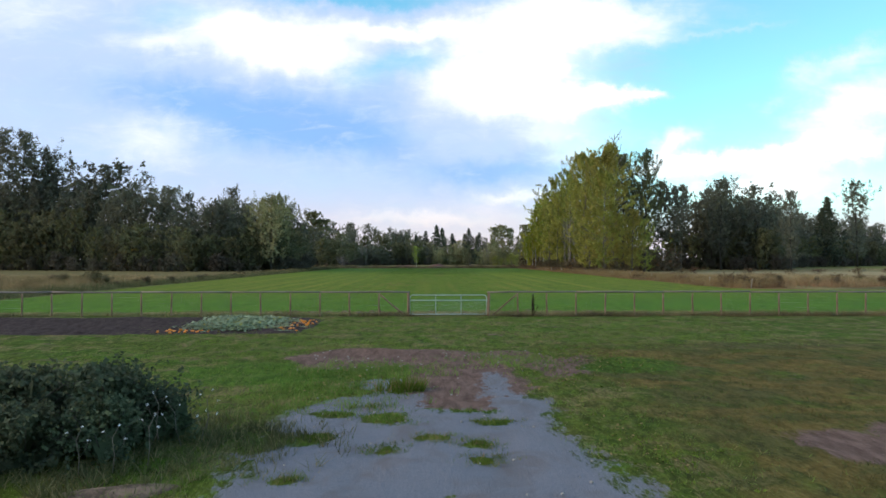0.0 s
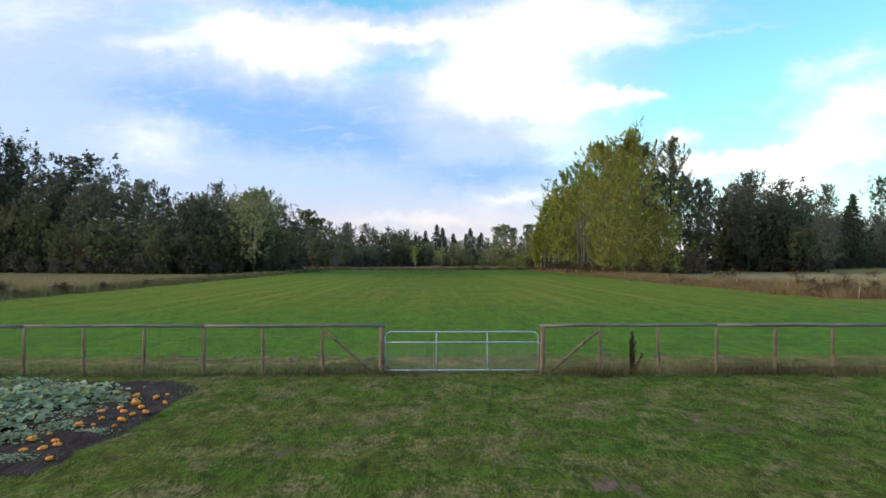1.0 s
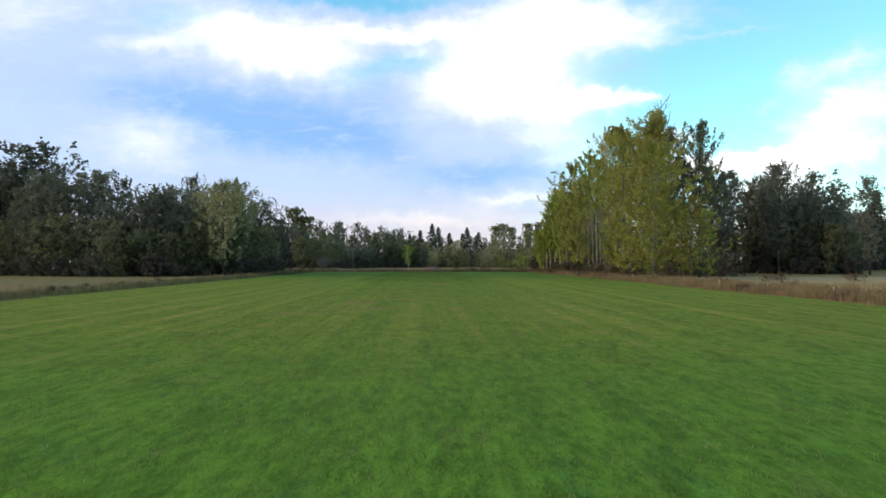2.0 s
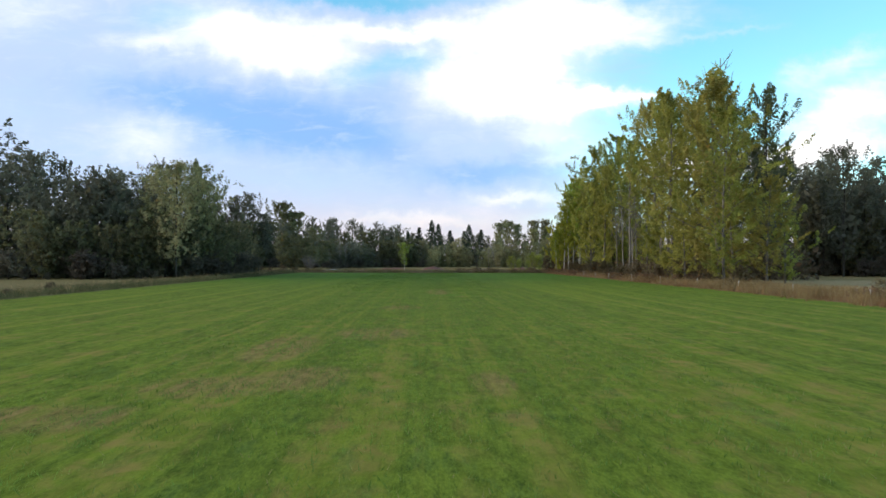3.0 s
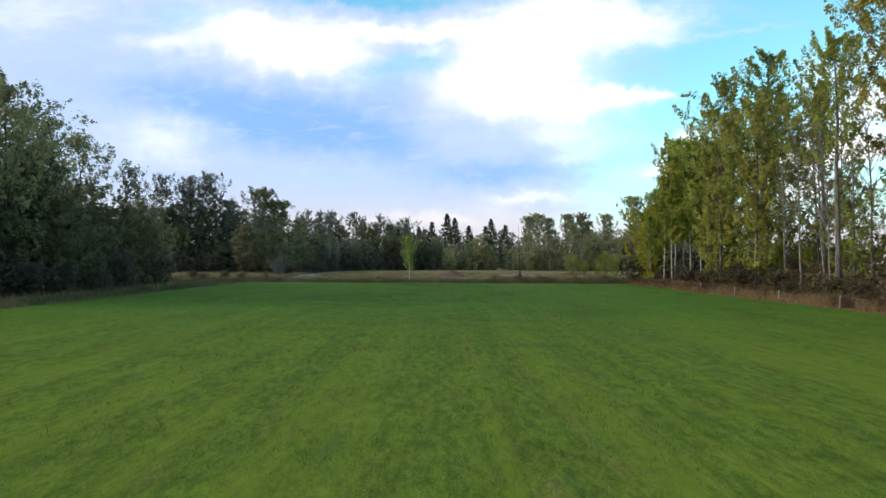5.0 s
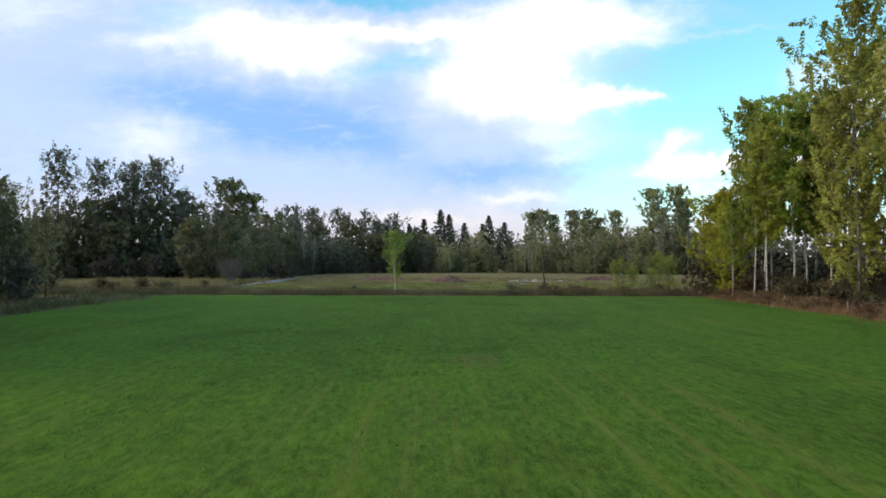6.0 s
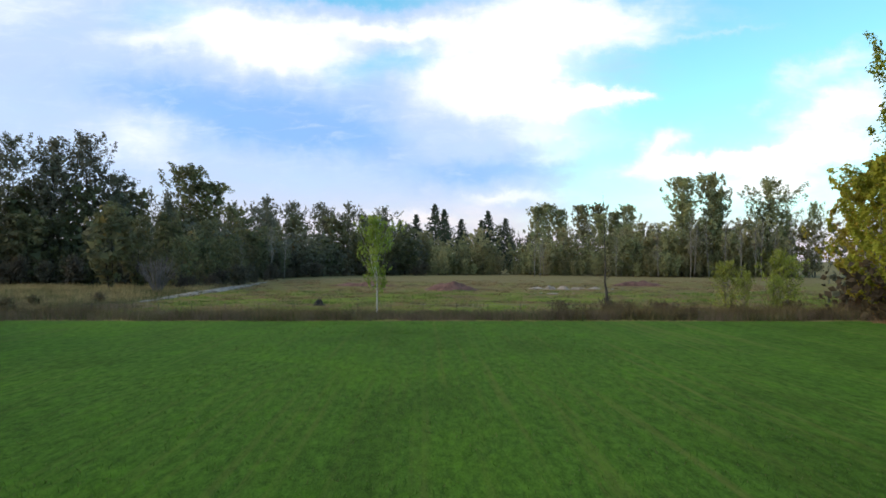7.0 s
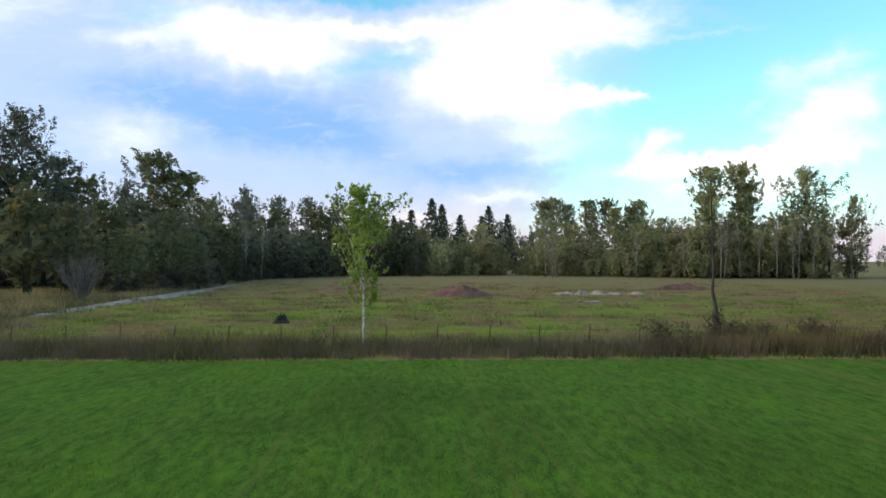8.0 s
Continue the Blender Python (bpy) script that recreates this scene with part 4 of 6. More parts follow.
def build_ground():
    xs = span((-3000, -300, 300), (-300, -60, 20), (-60, -20, 2), (-20, 14, 0.3), (14, 60, 2), (60, 300, 20), (300, 3000, 300))
    ys = span((-600, -20, 40), (-20, 4, 2), (4, 47, 0.3), (47, 60, 1), (60, 300, 8), (300, 500, 20), (500, 900, 50), (900, 4800, 300))
    gx, gy = np.meshgrid(xs, ys)
    nx, ny = len(xs), len(ys)
    near = np.exp(-np.clip(np.abs(gy - 22) - 20, 0, None) ** 2 / 30) * (np.abs(gx) < 26)
    gz = near * 0.035 * (np.sin(gx * 1.9 + np.sin(gy * 1.3)) * np.sin(gy * 1.6 + 1.2 * np.sin(gx * 0.8)))
    gz = gz + near * 0.02 * np.sin(gx * 5.1 + gy * 2.3) * np.sin(gy * 4.7 - gx * 1.7)
    # a low berm of scraped earth at the end of the drive
    gz = gz + 0.16 * np.exp(-((gy - 25.4 - 0.25 * np.sin(gx * 1.1)) / 0.55) ** 2) * np.exp(-((gx + 2.6) / 2.3) ** 4)
    # the soil bed lies a little proud, in furrows
    bed = np.clip(polygon_depth(gx, gy, SOIL_BED) / 0.5, 0, 1)
    gz = gz + bed * (0.05 + 0.035 * np.sin(gy * 6.0))
    # ruts of the drive
    gz = gz - 0.04 * np.exp(-((gx + 2.2) / 0.35) ** 2) * (gy < 24) - 0.04 * np.exp(-((gx - 0.2) / 0.35) ** 2) * (gy < 24)
    verts = np.c_[gx.ravel(), gy.ravel(), gz.ravel()]
    i = (np.arange(ny - 1)[:, None] * nx + np.arange(nx - 1)[None]).ravel()
    me = mesh_of("ground", verts, np.c_[i, i + 1, i + nx + 1, i + nx], M_GROUND, True)
    for name, corners, soft in (("gravel", [DRIVE], 1.1), ("earth", [SIDE_PATCH, WORN, WORN_SIDE, [(1.7, 31.5), (1.8, 32.2), (2.4, 32.0), (2.5, 31.4), (2.1, 31.1)]], 0.8), ("soil", [SOIL_BED], 0.5)):
        depth = np.max([polygon_depth(gx, gy, c) for c in corners], axis=0)
        if name == "gravel":      # grass islands in the drive
            for cx, cy, rx, ry in ISLANDS:
                depth = np.minimum(depth, 1.6 * (np.hypot((gx - cx) / (0.72 * rx), (gy - cy) / (0.72 * ry)) - 1.0))
        layer = me.attributes.new(name, "FLOAT", "POINT")
        layer.data.foreach_set("value", np.clip(0.5 + depth / (2 * soft), 0, 1).ravel().astype(np.float32))
    tagged(new("ground", me), "mown grass field with gravel drive and dry meadow edges", "ground", kind="structure")


build_ground()


# ---- gate and fence ----
FENCE_Y, RAIL_Z = 42.5, 1.475


def straight(a, b, ra, rb=None, sides=8, wave=0.0, seed=0):
    rng = np.random.default_rng(seed)
    t = np.linspace(0, 1, 5)[:, None]
    p = np.array(a) * (1 - t) + np.array(b) * t + rng.normal(size=(5, 3)) * wave
    return tube(p, np.linspace(ra, rb or ra, 5), sides)


def build_gate():
    """A tubular farm gate with wire mesh infill."""
    x0, x1, low, mid, top, r = -2.43, 2.42, 0.12, 1.00, 1.33, 0.024
    root = thing("farm_gate", "closed galvanised tubular farm gate with wire mesh infill", "gate")
    corner, turn = 0.20, np.linspace(0, np.pi / 2, 7)
    left = [(x0 + corner - corner * math.cos(a), 0, top - corner + corner * math.sin(a)) for a in turn]
    right = [(x1 - corner + corner * math.sin(a), 0, top - corner + corner * math.cos(a)) for a in turn]
    hoop = [(x0, 0, low)] + left + right + [(x1, 0, low)]
    part("outer_frame", mesh_of("gate_frame", *tube(hoop, [r] * len(hoop), 8), M_STEEL, True), root)
    part("bottom_rail", mesh_of("gate_bottom", *straight((x0, 0, low), (x1, 0, low), r), M_STEEL, True), root)
    part("middle_rail", mesh_of("gate_middle", *straight((x0, 0, mid), (x1, 0, mid), r * 0.9), M_STEEL, True), root)
    upright = mesh_of("gate_upright", *straight((0, 0, low), (0, 0, top), r * 0.85), M_STEEL, True)
    for x in (-0.81, 0.80):
        part("upright", upright, root).location = (x, 0.002, 0)
    wires = [straight((x, 0.012, low), (x, 0.012, mid), 0.0018, sides=4) for x in np.arange(x0 + 0.05, x1, 0.057)]
    wires += [straight((x0, 0.016, z), (x1, 0.016, z), 0.0010, sides=4) for z in np.arange(low + 0.1, mid, 0.15)]
    tagged(part("wire_mesh", mesh_of("gate_wires", *joined(wires), M_STEEL), root, "fine welded wire mesh"), kind="stuff")
    hinge = mesh_of("gate_hinge", *joined([straight((0, 0, 0), (0.12, 0, 0), 0.016), straight((0.02, 0, -0.05), (0.02, 0, 0.05), 0.022)]), M_STEEL, True)
    for z in (0.22, 0.98):
        part("hinge", hinge, root).location = (x1 - 0.03, 0, z)
    latch = mesh_of("gate_latch", *joined([straight((0, 0, 0), (-0.13, 0, 0), 0.012), straight((-0.06, 0, 0), (-0.06, -0.03, -0.12), 0.006)]), M_STEEL, True)
    part("latch", latch, root, "chain latch").location = (x0 + 0.02, 0, 1.0)
    root.location = (0, FENCE_Y, 0)


def build_fence(side):
    """A round-post fence with a pole along the top and woven wire below; side: -1 or 1."""
    root = thing("fence", "weathered round-post fence with top pole and woven wire", "fence")
    first, step, count = 2.53, 1.86, 21
    rng = random.Random(5 + side)
    forms = [mesh_of("fence_post", *straight((0, 0, -0.3), (0, 0, RAIL_Z - 0.02), 0.062, 0.052, 9, 0.006, s), M_WOOD, True) for s in range(4)]
    stout = mesh_of("gate_post", *straight((0, 0, -0.3), (0, 0, RAIL_Z + 0.01), 0.090, 0.082, 10, 0.004, 9), M_WOOD, True)
    for k in range(count):
        post = part("gate_post" if k == 0 else "post", stout if k == 0 else forms[k % 4], root)
        post.location = (side * (first + k * step), 0, 0)
        post.rotation_euler = (rng.gauss(0, 0.012), rng.gauss(0, 0.014), rng.uniform(0, 6))
    for k in range(0, count - 1, 3):
        a, b = side * (first + k * step - (0.08 if k == 0 else 0)), side * (first + min(k + 3, count - 1) * step)
        r = rng.uniform(0.052, 0.062)
        rail = straight((a, 0, RAIL_Z + 0.045 + rng.gauss(0, 0.006)), (b, 0, RAIL_Z + 0.045 + rng.gauss(0, 0.006)), r, r * 0.92, 9, 0.008, 30 + k)
        part("top_rail", mesh_of("top_rail", *rail, M_RAIL, True), root)
    brace = straight((side * (first + step - 0.06), 0, RAIL_Z - 0.10), (side * (first + 0.30), 0, 0.10), 0.048, 0.052, 8, 0.004, 3)
    part("brace", mesh_of("brace", *brace, M_WOOD, True), root)
    end = side * (first + (count - 1) * step)
    wires = [straight((side * first, -0.07, z), (end, -0.07, z), 0.0010, sides=3) for z in (0.10, 0.24, 0.38, 0.52, 0.68, 0.84, 1.02, 1.20, 1.36)]
    wires += [straight((side * x, -0.07, 0.10), (side * x, -0.07, 1.36), 0.0007, sides=3) for x in np.arange(first + 0.15, first + 12 * step, 0.16)]
    tagged(part("woven_wire", mesh_of("woven_wire", *joined(wires), M_WIRE), root, "thin woven stock wire"), kind="stuff")
    root.location = (0, FENCE_Y, 0)


build_gate()
build_fence(-1)
build_fence(1)

# ---- trees and shrubs: the kinds ----
COTTONWOOD = Species("cottonwood_tree", "tall olive-green cottonwood with clumped leaves at the field edge", "tree", "field edge trees", M_COTTON, M_BARK, (11, 12, 13),
                     height=36.0, clear=0.06, radius=7.3, limbs=40, clumps=4, leaves=96, leaf=0.35, rise=1.0, fluff=0.36, shape="tall", girth=0.015, gap=0.22, clump_size=1.75, core=280, heart_leaf=0.70)
OPEN_COTTON = Species("cottonwood_tree", "tall thin-crowned cottonwood with bare lower trunk", "tree", "field edge trees", M_COTTON, M_BARK, (21, 22),
                      height=36.0, clear=0.34, radius=6.4, limbs=32, clumps=4, leaves=94, leaf=0.32, rise=1.1, fluff=0.36, shape="tall", girth=0.022, gap=0.2, clump_size=1.6)
FAR_COTTON = Species("cottonwood_tree", "tall dark-topped cottonwood at the pasture's far edge", "tree", "far edge trees", M_OLIVE, M_BARK, (25, 26),
                     height=34.0, clear=0.5, radius=5.8, limbs=44, clumps=4, leaves=36, leaf=0.58, rise=1.0, shape="round", girth=0.019, gap=0.10, clump_size=1.25, core=90, heart_leaf=1.1)
DARK_COTTON = Species("cottonwood_tree", "dark green cottonwood with open plumes behind the paler trees", "tree", "field edge trees", M_ALDER, M_DARKBARK, (23, 24),
                      height=36.0, clear=0.16, radius=6.8, limbs=36, clumps=4, leaves=92, leaf=0.33, rise=1.0, fluff=0.36, shape="tall", girth=0.019, gap=0.26, clump_size=1.75, core=90, heart_leaf=0.70)
DARK_TREE = Species("forest_tree", "dark green broadleaf forest tree in a dense stand", "tree", "woodland trees", M_DARK, M_DARKBARK, (31, 32, 33, 34),
                    height=32.0, clear=0.12, radius=6.5, limbs=34, clumps=4, leaves=32, leaf=0.44, rise=1.35, fluff=0.44, shape="tall", girth=0.018, gap=0.12, clump_size=1.6, core=260, heart_leaf=1.10)
FIELD_TREE = Species("field_edge_tree", "broad olive-green tree at the wood's edge beside the field", "tree", "field edge trees", M_OLIVE, M_DARKBARK, (55, 56),
                     height=26.0, clear=0.10, radius=7.1, limbs=46, clumps=5, leaves=34, leaf=0.38, rise=1.3, shape="tall", girth=0.018, gap=0.12, clump_size=1.05, core=200, heart_leaf=0.8)
FAR_DARK = Species("forest_tree", "dark green tree of the distant woods", "tree", "woodland trees", M_DARK, M_DARKBARK, (35, 36, 37),
                   height=28.0, clear=0.08, radius=6.5, limbs=26, clumps=3, leaves=20, leaf=0.66, rise=1.3, fluff=0.46, shape="tall", girth=0.016, gap=0.10, clump_size=1.8, core=120, heart_leaf=1.5)
OPEN_DARK = Species("forest_tree", "dark thin-crowned tree with a long bare trunk", "tree", "woodland trees", M_DARK, M_BARK, (38, 39),
                    height=30.0, clear=0.30, radius=4.6, limbs=34, clumps=4, leaves=32, leaf=0.45, rise=1.5, shape="tall", girth=0.015, gap=0.15, clump_size=1.0, core=60, heart_leaf=0.9)
ALDER = Species("alder_tree", "dull green alder at the edge of the woods", "tree", "woodland trees", M_ALDER, M_DARKBARK, (41, 42, 43),
                height=16.0, clear=0.03, radius=5.3, limbs=26, clumps=3, leaves=20, leaf=0.53, rise=0.9, shape="round", girth=0.018, gap=0.08, clump_size=0.95, stems=2, core=130, heart_leaf=1.1)
FAR_ALDER = Species("alder_tree", "dull green alder of the distant wood edge", "tree", "woodland trees", M_ALDER, M_DARKBARK, (44, 45, 46),
                    height=16.0, clear=0.03, radius=5.2, limbs=20, clumps=3, leaves=14, leaf=0.76, rise=0.9, shape="round", girth=0.016, gap=0.06, clump_size=1.15, stems=2, core=100, heart_leaf=1.5)
FAR_OLIVE = Species("alder_tree", "olive-brown alder of the far wood edge", "tree", "far edge trees", M_OLIVE, M_BARK, (47, 48, 49),
                    height=16.0, clear=0.04, radius=5.2, limbs=22, clumps=3, leaves=20, leaf=0.58, rise=0.8, shape="round", girth=0.014, gap=0.08, clump_size=1.05, stems=2, core=110, heart_leaf=1.15)
FIR = Species("fir_tree", "dark pointed fir rising above the woods", "tree", "fir trees", M_FIR, M_DARKBARK, (51, 52),
              height=28.0, clear=0.10, radius=8.0, limbs=90, clumps=5, leaves=6, leaf=1.0, shape="cone", girth=0.018, clump_size=0.6, long_leaf=0.40)
BIRCH = Species("birch_tree", "slim white-stemmed birch with yellowish green leaves", "tree", "birch trees", M_BIRCH, M_WHITEBARK, (61, 62, 63),
                height=24.0, clear=0.32, radius=3.2, limbs=38, clumps=4, leaves=54, leaf=0.33, rise=1.3, shape="column", girth=0.011, gap=0.14, clump_size=0.85, core=90, heart_leaf=0.85)
YELLOW = Species("maple_tree", "small yellow autumn maple beside the birches", "tree", "birch trees", M_YELLOW, M_BARK, (71, 72),
                 height=15.0, clear=0.06, radius=4.0, limbs=36, clumps=4, leaves=62, leaf=0.34, rise=1.1, shape="tall", girth=0.014, gap=0.05, clump_size=0.8)
SHRUB = Species("shrub", "dense dark shrub along the wood's foot", "shrub", "woodland shrubs", M_SHRUB, M_DARKBARK, (81, 82, 83),
                height=5.0, clear=0.01, radius=3.2, limbs=12, clumps=3, leaves=11, leaf=0.39, rise=0.5, shape="mound", girth=0.018, clump_size=0.85, stems=3, core=70, heart_leaf=0.8)
BRAMBLE = Species("bramble_bush", "low red-brown bramble bush in dry grass", "bush", "brambles", M_BRAMBLE, M_DARKBARK, (91, 92),
                  height=1.5, clear=0.01, radius=2.6, limbs=12, clumps=3, leaves=9, leaf=0.21, rise=0.25, shape="mound", girth=0.02, clump_size=0.44, stems=3)
BRUSH = Species("brush_shrub", "brown brushwood under the tall cottonwoods", "shrub", "woodland shrubs", M_BRUSH, M_DARKBARK, (97, 98),
                height=3.2, clear=0.01, radius=2.6, limbs=18, clumps=3, leaves=12, leaf=0.24, rise=0.7, shape="mound", girth=0.018, clump_size=0.62, stems=3, core=50, heart_leaf=0.71)
THORN = Species("thorn_bush", "low grey-brown thorn bush at the field's far edge", "bush", "brambles", M_BRUSH, M_DARKBARK, (94, 95),
                height=1.5, clear=0.01, radius=1.9, limbs=14, clumps=3, leaves=13, leaf=0.13, rise=0.5, shape="mound", girth=0.02, clump_size=0.40, stems=3)
YOUNG = Species("young_poplar", "young pale-stemmed poplar with airy green crown", "tree", "young poplars", M_YOUNG, M_WHITEBARK, (101,),
                height=9.3, clear=0.24, radius=2.2, limbs=44, clumps=6, leaves=17, leaf=0.20, rise=1.7, shape="egg", girth=0.015, gap=0.12, clump_size=0.36, long_leaf=0.8)

SAPLING = Species("poplar_sapling", "bushy yellow-green poplar sapling on the far bank", "tree", "poplar saplings", M_YOUNG, M_BARK, (103, 104),
                  height=6.0, clear=0.04, radius=1.7, limbs=26, clumps=4, leaves=13, leaf=0.17, rise=1.8, shape="tall", girth=0.012, gap=0.10, clump_size=0.40, stems=3, long_leaf=0.8)

# tall right-hand stand beside the field: x, y, height
for x, y, h in ((44.0, 176, 27), (46.5, 184, 33.5), (44.8, 199, 35.3), (50.5, 192, 37), (48.5, 212, 36), (55.0, 214, 37)):
    COTTONWOOD.plant(x, y, h, squash=1.1)
for x, y, h in ((61.5, 198, 36.5), (57.0, 205, 35.5), (66.0, 208, 31)):
    DARK_COTTON.plant(x, y, h)
for x, y, h in ((49.5, 222, 39.5), (53.0, 229, 40), (62.0, 236, 42), (46.5, 231, 33)):
    OPEN_COTTON.plant(x, y, h)
for x, y, h in ((49.5, 257, 38), (45.5, 250, 29), (53.5, 262, 34), (46.5, 265, 35.5), (52.0, 275, 31), (56.0, 252, 30), (44.5, 260, 30), (58.5, 268, 34), (63.0, 262, 35)):
    COTTONWOOD.plant(x, y, h, squash=1.0)
for x, y, h in ((48.4, 292, 30.5), (44.0, 280, 24), (47.0, 284, 25), (51.5, 296, 27), (54.0, 288, 28), (58.0, 292, 26), (40.2, 275, 20), (41.4, 274, 24), (44.5, 273, 27), (46.9, 274.5, 25), (48.6, 272, 27), (38.3, 277, 13), (55.0, 300, 24), (62.0, 286, 25)):
    BIRCH.plant(x, y, h)
for x, y, h in ((42.0, 290, 16), (40.5, 284, 13), (45.0, 297, 15)):
    YELLOW.plant(x, y, h)
for x, y, h in ((48.5, 182.5, 19.5), (52.5, 180, 17), (43.5, 190, 16), (57.0, 183, 15), (60.0, 205, 17), (53.0, 238, 13), (57.0, 244, 16), (61.0, 228, 18), (65.0, 247, 17), (58.0, 222, 14), (68.0, 226, 18)):
    COTTONWOOD.plant(x, y, h, squash=1.35, label="yellow-green young cottonwood before the taller trees")


def stand(seed, line, rows, spacing, depth=1.0):
    """Trees along a polyline, in rows behind one another: (offset, low height, high height, kind)."""
    rng = random.Random(seed)
    for (ax, ay), (bx, by) in zip(line, line[1:]):
        length = math.hypot(bx - ax, by - ay)
        nx, ny = -(by - ay) / length, (bx - ax) / length
        for offset, low, high, kind, gap in rows:
            count = max(1, round(length / (spacing * gap)))
            for k in range(count):
                t = (k + rng.uniform(0.15, 0.85)) / count
                off = offset + rng.uniform(-2, 2)
                kind.plant(ax + (bx - ax) * t + nx * off, ay + (by - ay) * t + ny * off, low + (high - low) * rng.uniform(-0.25, 1.0), squash=rng.uniform(0.75, 1.3))


# left woods, along the field and westwards
stand(1, [(-182, 240), (-118, 224)], ((0, 2.2, 7.0, SHRUB, 0.8), (5, 14, 22, ALDER, 1.0), (13, 26, 33, FAR_DARK, 0.8), (24, 33, 41, FAR_DARK, 0.9)), 6.5)
stand(12, [(-118, 220), (-90, 210)], ((0, 2.2, 7.0, SHRUB, 0.7), (5, 12, 17, ALDER, 1.0), (12, 23, 29, DARK_TREE, 0.9), (22, 28, 32, FAR_DARK, 1.0)), 6.0)
stand(13, [(-90, 210), (-76, 204), (-52, 212)], ((0, 2.2, 7.0, SHRUB, 0.6), (5, 11, 15, ALDER, 1.0), (12, 16, 21, DARK_TREE, 1.0), (22, 20, 24.5, FAR_DARK, 1.0)), 6.0)
stand(2, [(-50, 214), (-46.5, 242), (-49, 270)], ((0, 2.2, 7.0, SHRUB, 0.6), (4, 10, 14, ALDER, 0.9), (10, 14, 20, ALDER, 1.2), (22, 18, 24, FAR_DARK, 1.1)), 6.0)
for x, y, h in ((-52, 230, 26), (-51.5, 216, 24), (-60, 262, 25), (-57, 240, 24.5), (-56, 222, 24), (-54, 270, 15), (-58, 276, 14.5), (-52.5, 278, 11)):
    FIELD_TREE.plant(x, y, h)
for x, y, h in ((-88.5, 300, 36), (-72, 238, 25), (-88, 229, 28.5), (-148, 246, 51), (-140, 251, 45), (-155, 244, 52), (-147, 289, 37), (-101, 232, 31), (-118, 240, 31)):
    DARK_TREE.plant(x, y, h)
# woods beyond the lane
stand(3, [(-150, 366), (-100, 362), (-70, 366), (-50, 404), (-30, 446), (0, 458)], ((0, 2.2, 7.5, SHRUB, 0.75), (5, 8, 17, FAR_ALDER, 0.8), (13, 13, 23, FAR_ALDER, 1.4), (24, 17, 27, FAR_DARK, 1.1)), 6.5)
for x, y, h in ((-99.8, 369, 35), (-92.7, 375.5, 33), (-83.8, 375.6, 29), (-60, 368, 14), (-58, 470, 25), (-64, 390, 20)):
    DARK_TREE.plant(x, y, h)
for x, y, h in ((-79, 383, 34.5), (-85, 379, 33), (-72, 380, 25)):
    DARK_TREE.plant(x, y, h, squash=1.2, label="tall olive cottonwood at the end of the lane")
for x, y, h in ((-77, 448, 35.5), (-74, 452, 31)):
    FAR_COTTON.plant(x, y, h, squash=1.35, label="broad dark crown standing above the woods")
stand(14, [(-120, 545), (-60, 560), (-20, 570)], ((0, 26, 34, FAR_DARK, 1.0),), 9.0)
for x, y, h in ((-83, 576, 36), (-70, 580, 35.5), (-67, 583, 36)):
    FAR_DARK.plant(x, y, h)
# far woods across the pasture
stand(4, [(0, 458), (28, 466), (52, 452), (72, 440), (125, 440)], ((0, 4.0, 9.0, FAR_OLIVE, 0.7), (6, 7, 14, FAR_OLIVE, 0.8), (15, 9, 18, FAR_OLIVE, 1.2), (26, 12, 21, FAR_OLIVE, 1.3)), 7.0)
stand(5, [(-30, 566), (20, 580), (70, 600), (140, 560)], ((0, 19, 25, FAR_DARK, 0.8), (14, 22, 27, FAR_DARK, 1.2)), 9.0)
for x, y, h in ((4.5, 540, 31), (9, 546, 29), (-6, 550, 27), (31, 560, 29.5), (27, 556, 25), (17, 550, 25), (-20, 550, 26), (-30, 555, 25), (38, 560, 26), (-12, 545, 24), (-25, 545, 23)):
    FIR.plant(x, y, h)
for x, y, h in ((95.1, 450, 34.5), (84.3, 450, 33.5), (98.5, 456, 30), (77.4, 560, 33), (85.6, 560, 33.5), (101, 560, 33), (47, 520, 29), (55, 530, 31), (62, 535, 29), (106, 500, 30), (70, 480, 24), (64, 476, 23)):
    FAR_COTTON.plant(x, y, h)
for k, h in enumerate((16, 19, 14, 18, 20, 15, 17, 20, 16, 19, 14, 18, 16, 19)):
    FAR_OLIVE.plant(79 + 3.5 * k, 447 + 6 * math.sin(k * 2.3), h)
for x, y, h, k in ((114.5, 450, 33.5, 1.2), (118.0, 454, 27, 1.0), (130.0, 450, 25.5, 0.7), (123, 456, 22, 1.0)):
    FIELD_TREE.plant(x, y, h, squash=k, label="dark spreading tree at the end of the far woods")
stand(15, [(160, 760), (420, 800)], ((0, 14, 20, FAR_DARK, 0.8),), 13.0)
# right woods behind the hay meadow
stand(6, [(86, 250), (120, 232), (158, 300), (226, 366), (290, 410)], ((0, 4, 6, SHRUB, 0.8), (5, 11, 16, FAR_ALDER, 1.0), (13, 22, 28, FAR_DARK, 0.8), (24, 27, 33, FAR_DARK, 1.1)), 8.0)
for x, y, h in ((116, 270, 37), (102, 240, 33), (121, 228, 27.5), (222, 352, 46)):
    DARK_TREE.plant(x, y, h)
for x, y, h in ((65, 236, 31), (69, 233, 29), (74, 238, 32), (78, 236, 28), (82, 243, 32), (86, 241, 30), (90, 246, 31), (71, 243, 27)):
    OPEN_DARK.plant(x, y, h)
for x, y, h in ((205, 350, 36), (198, 340, 30)):
    FIR.plant(x, y, h)


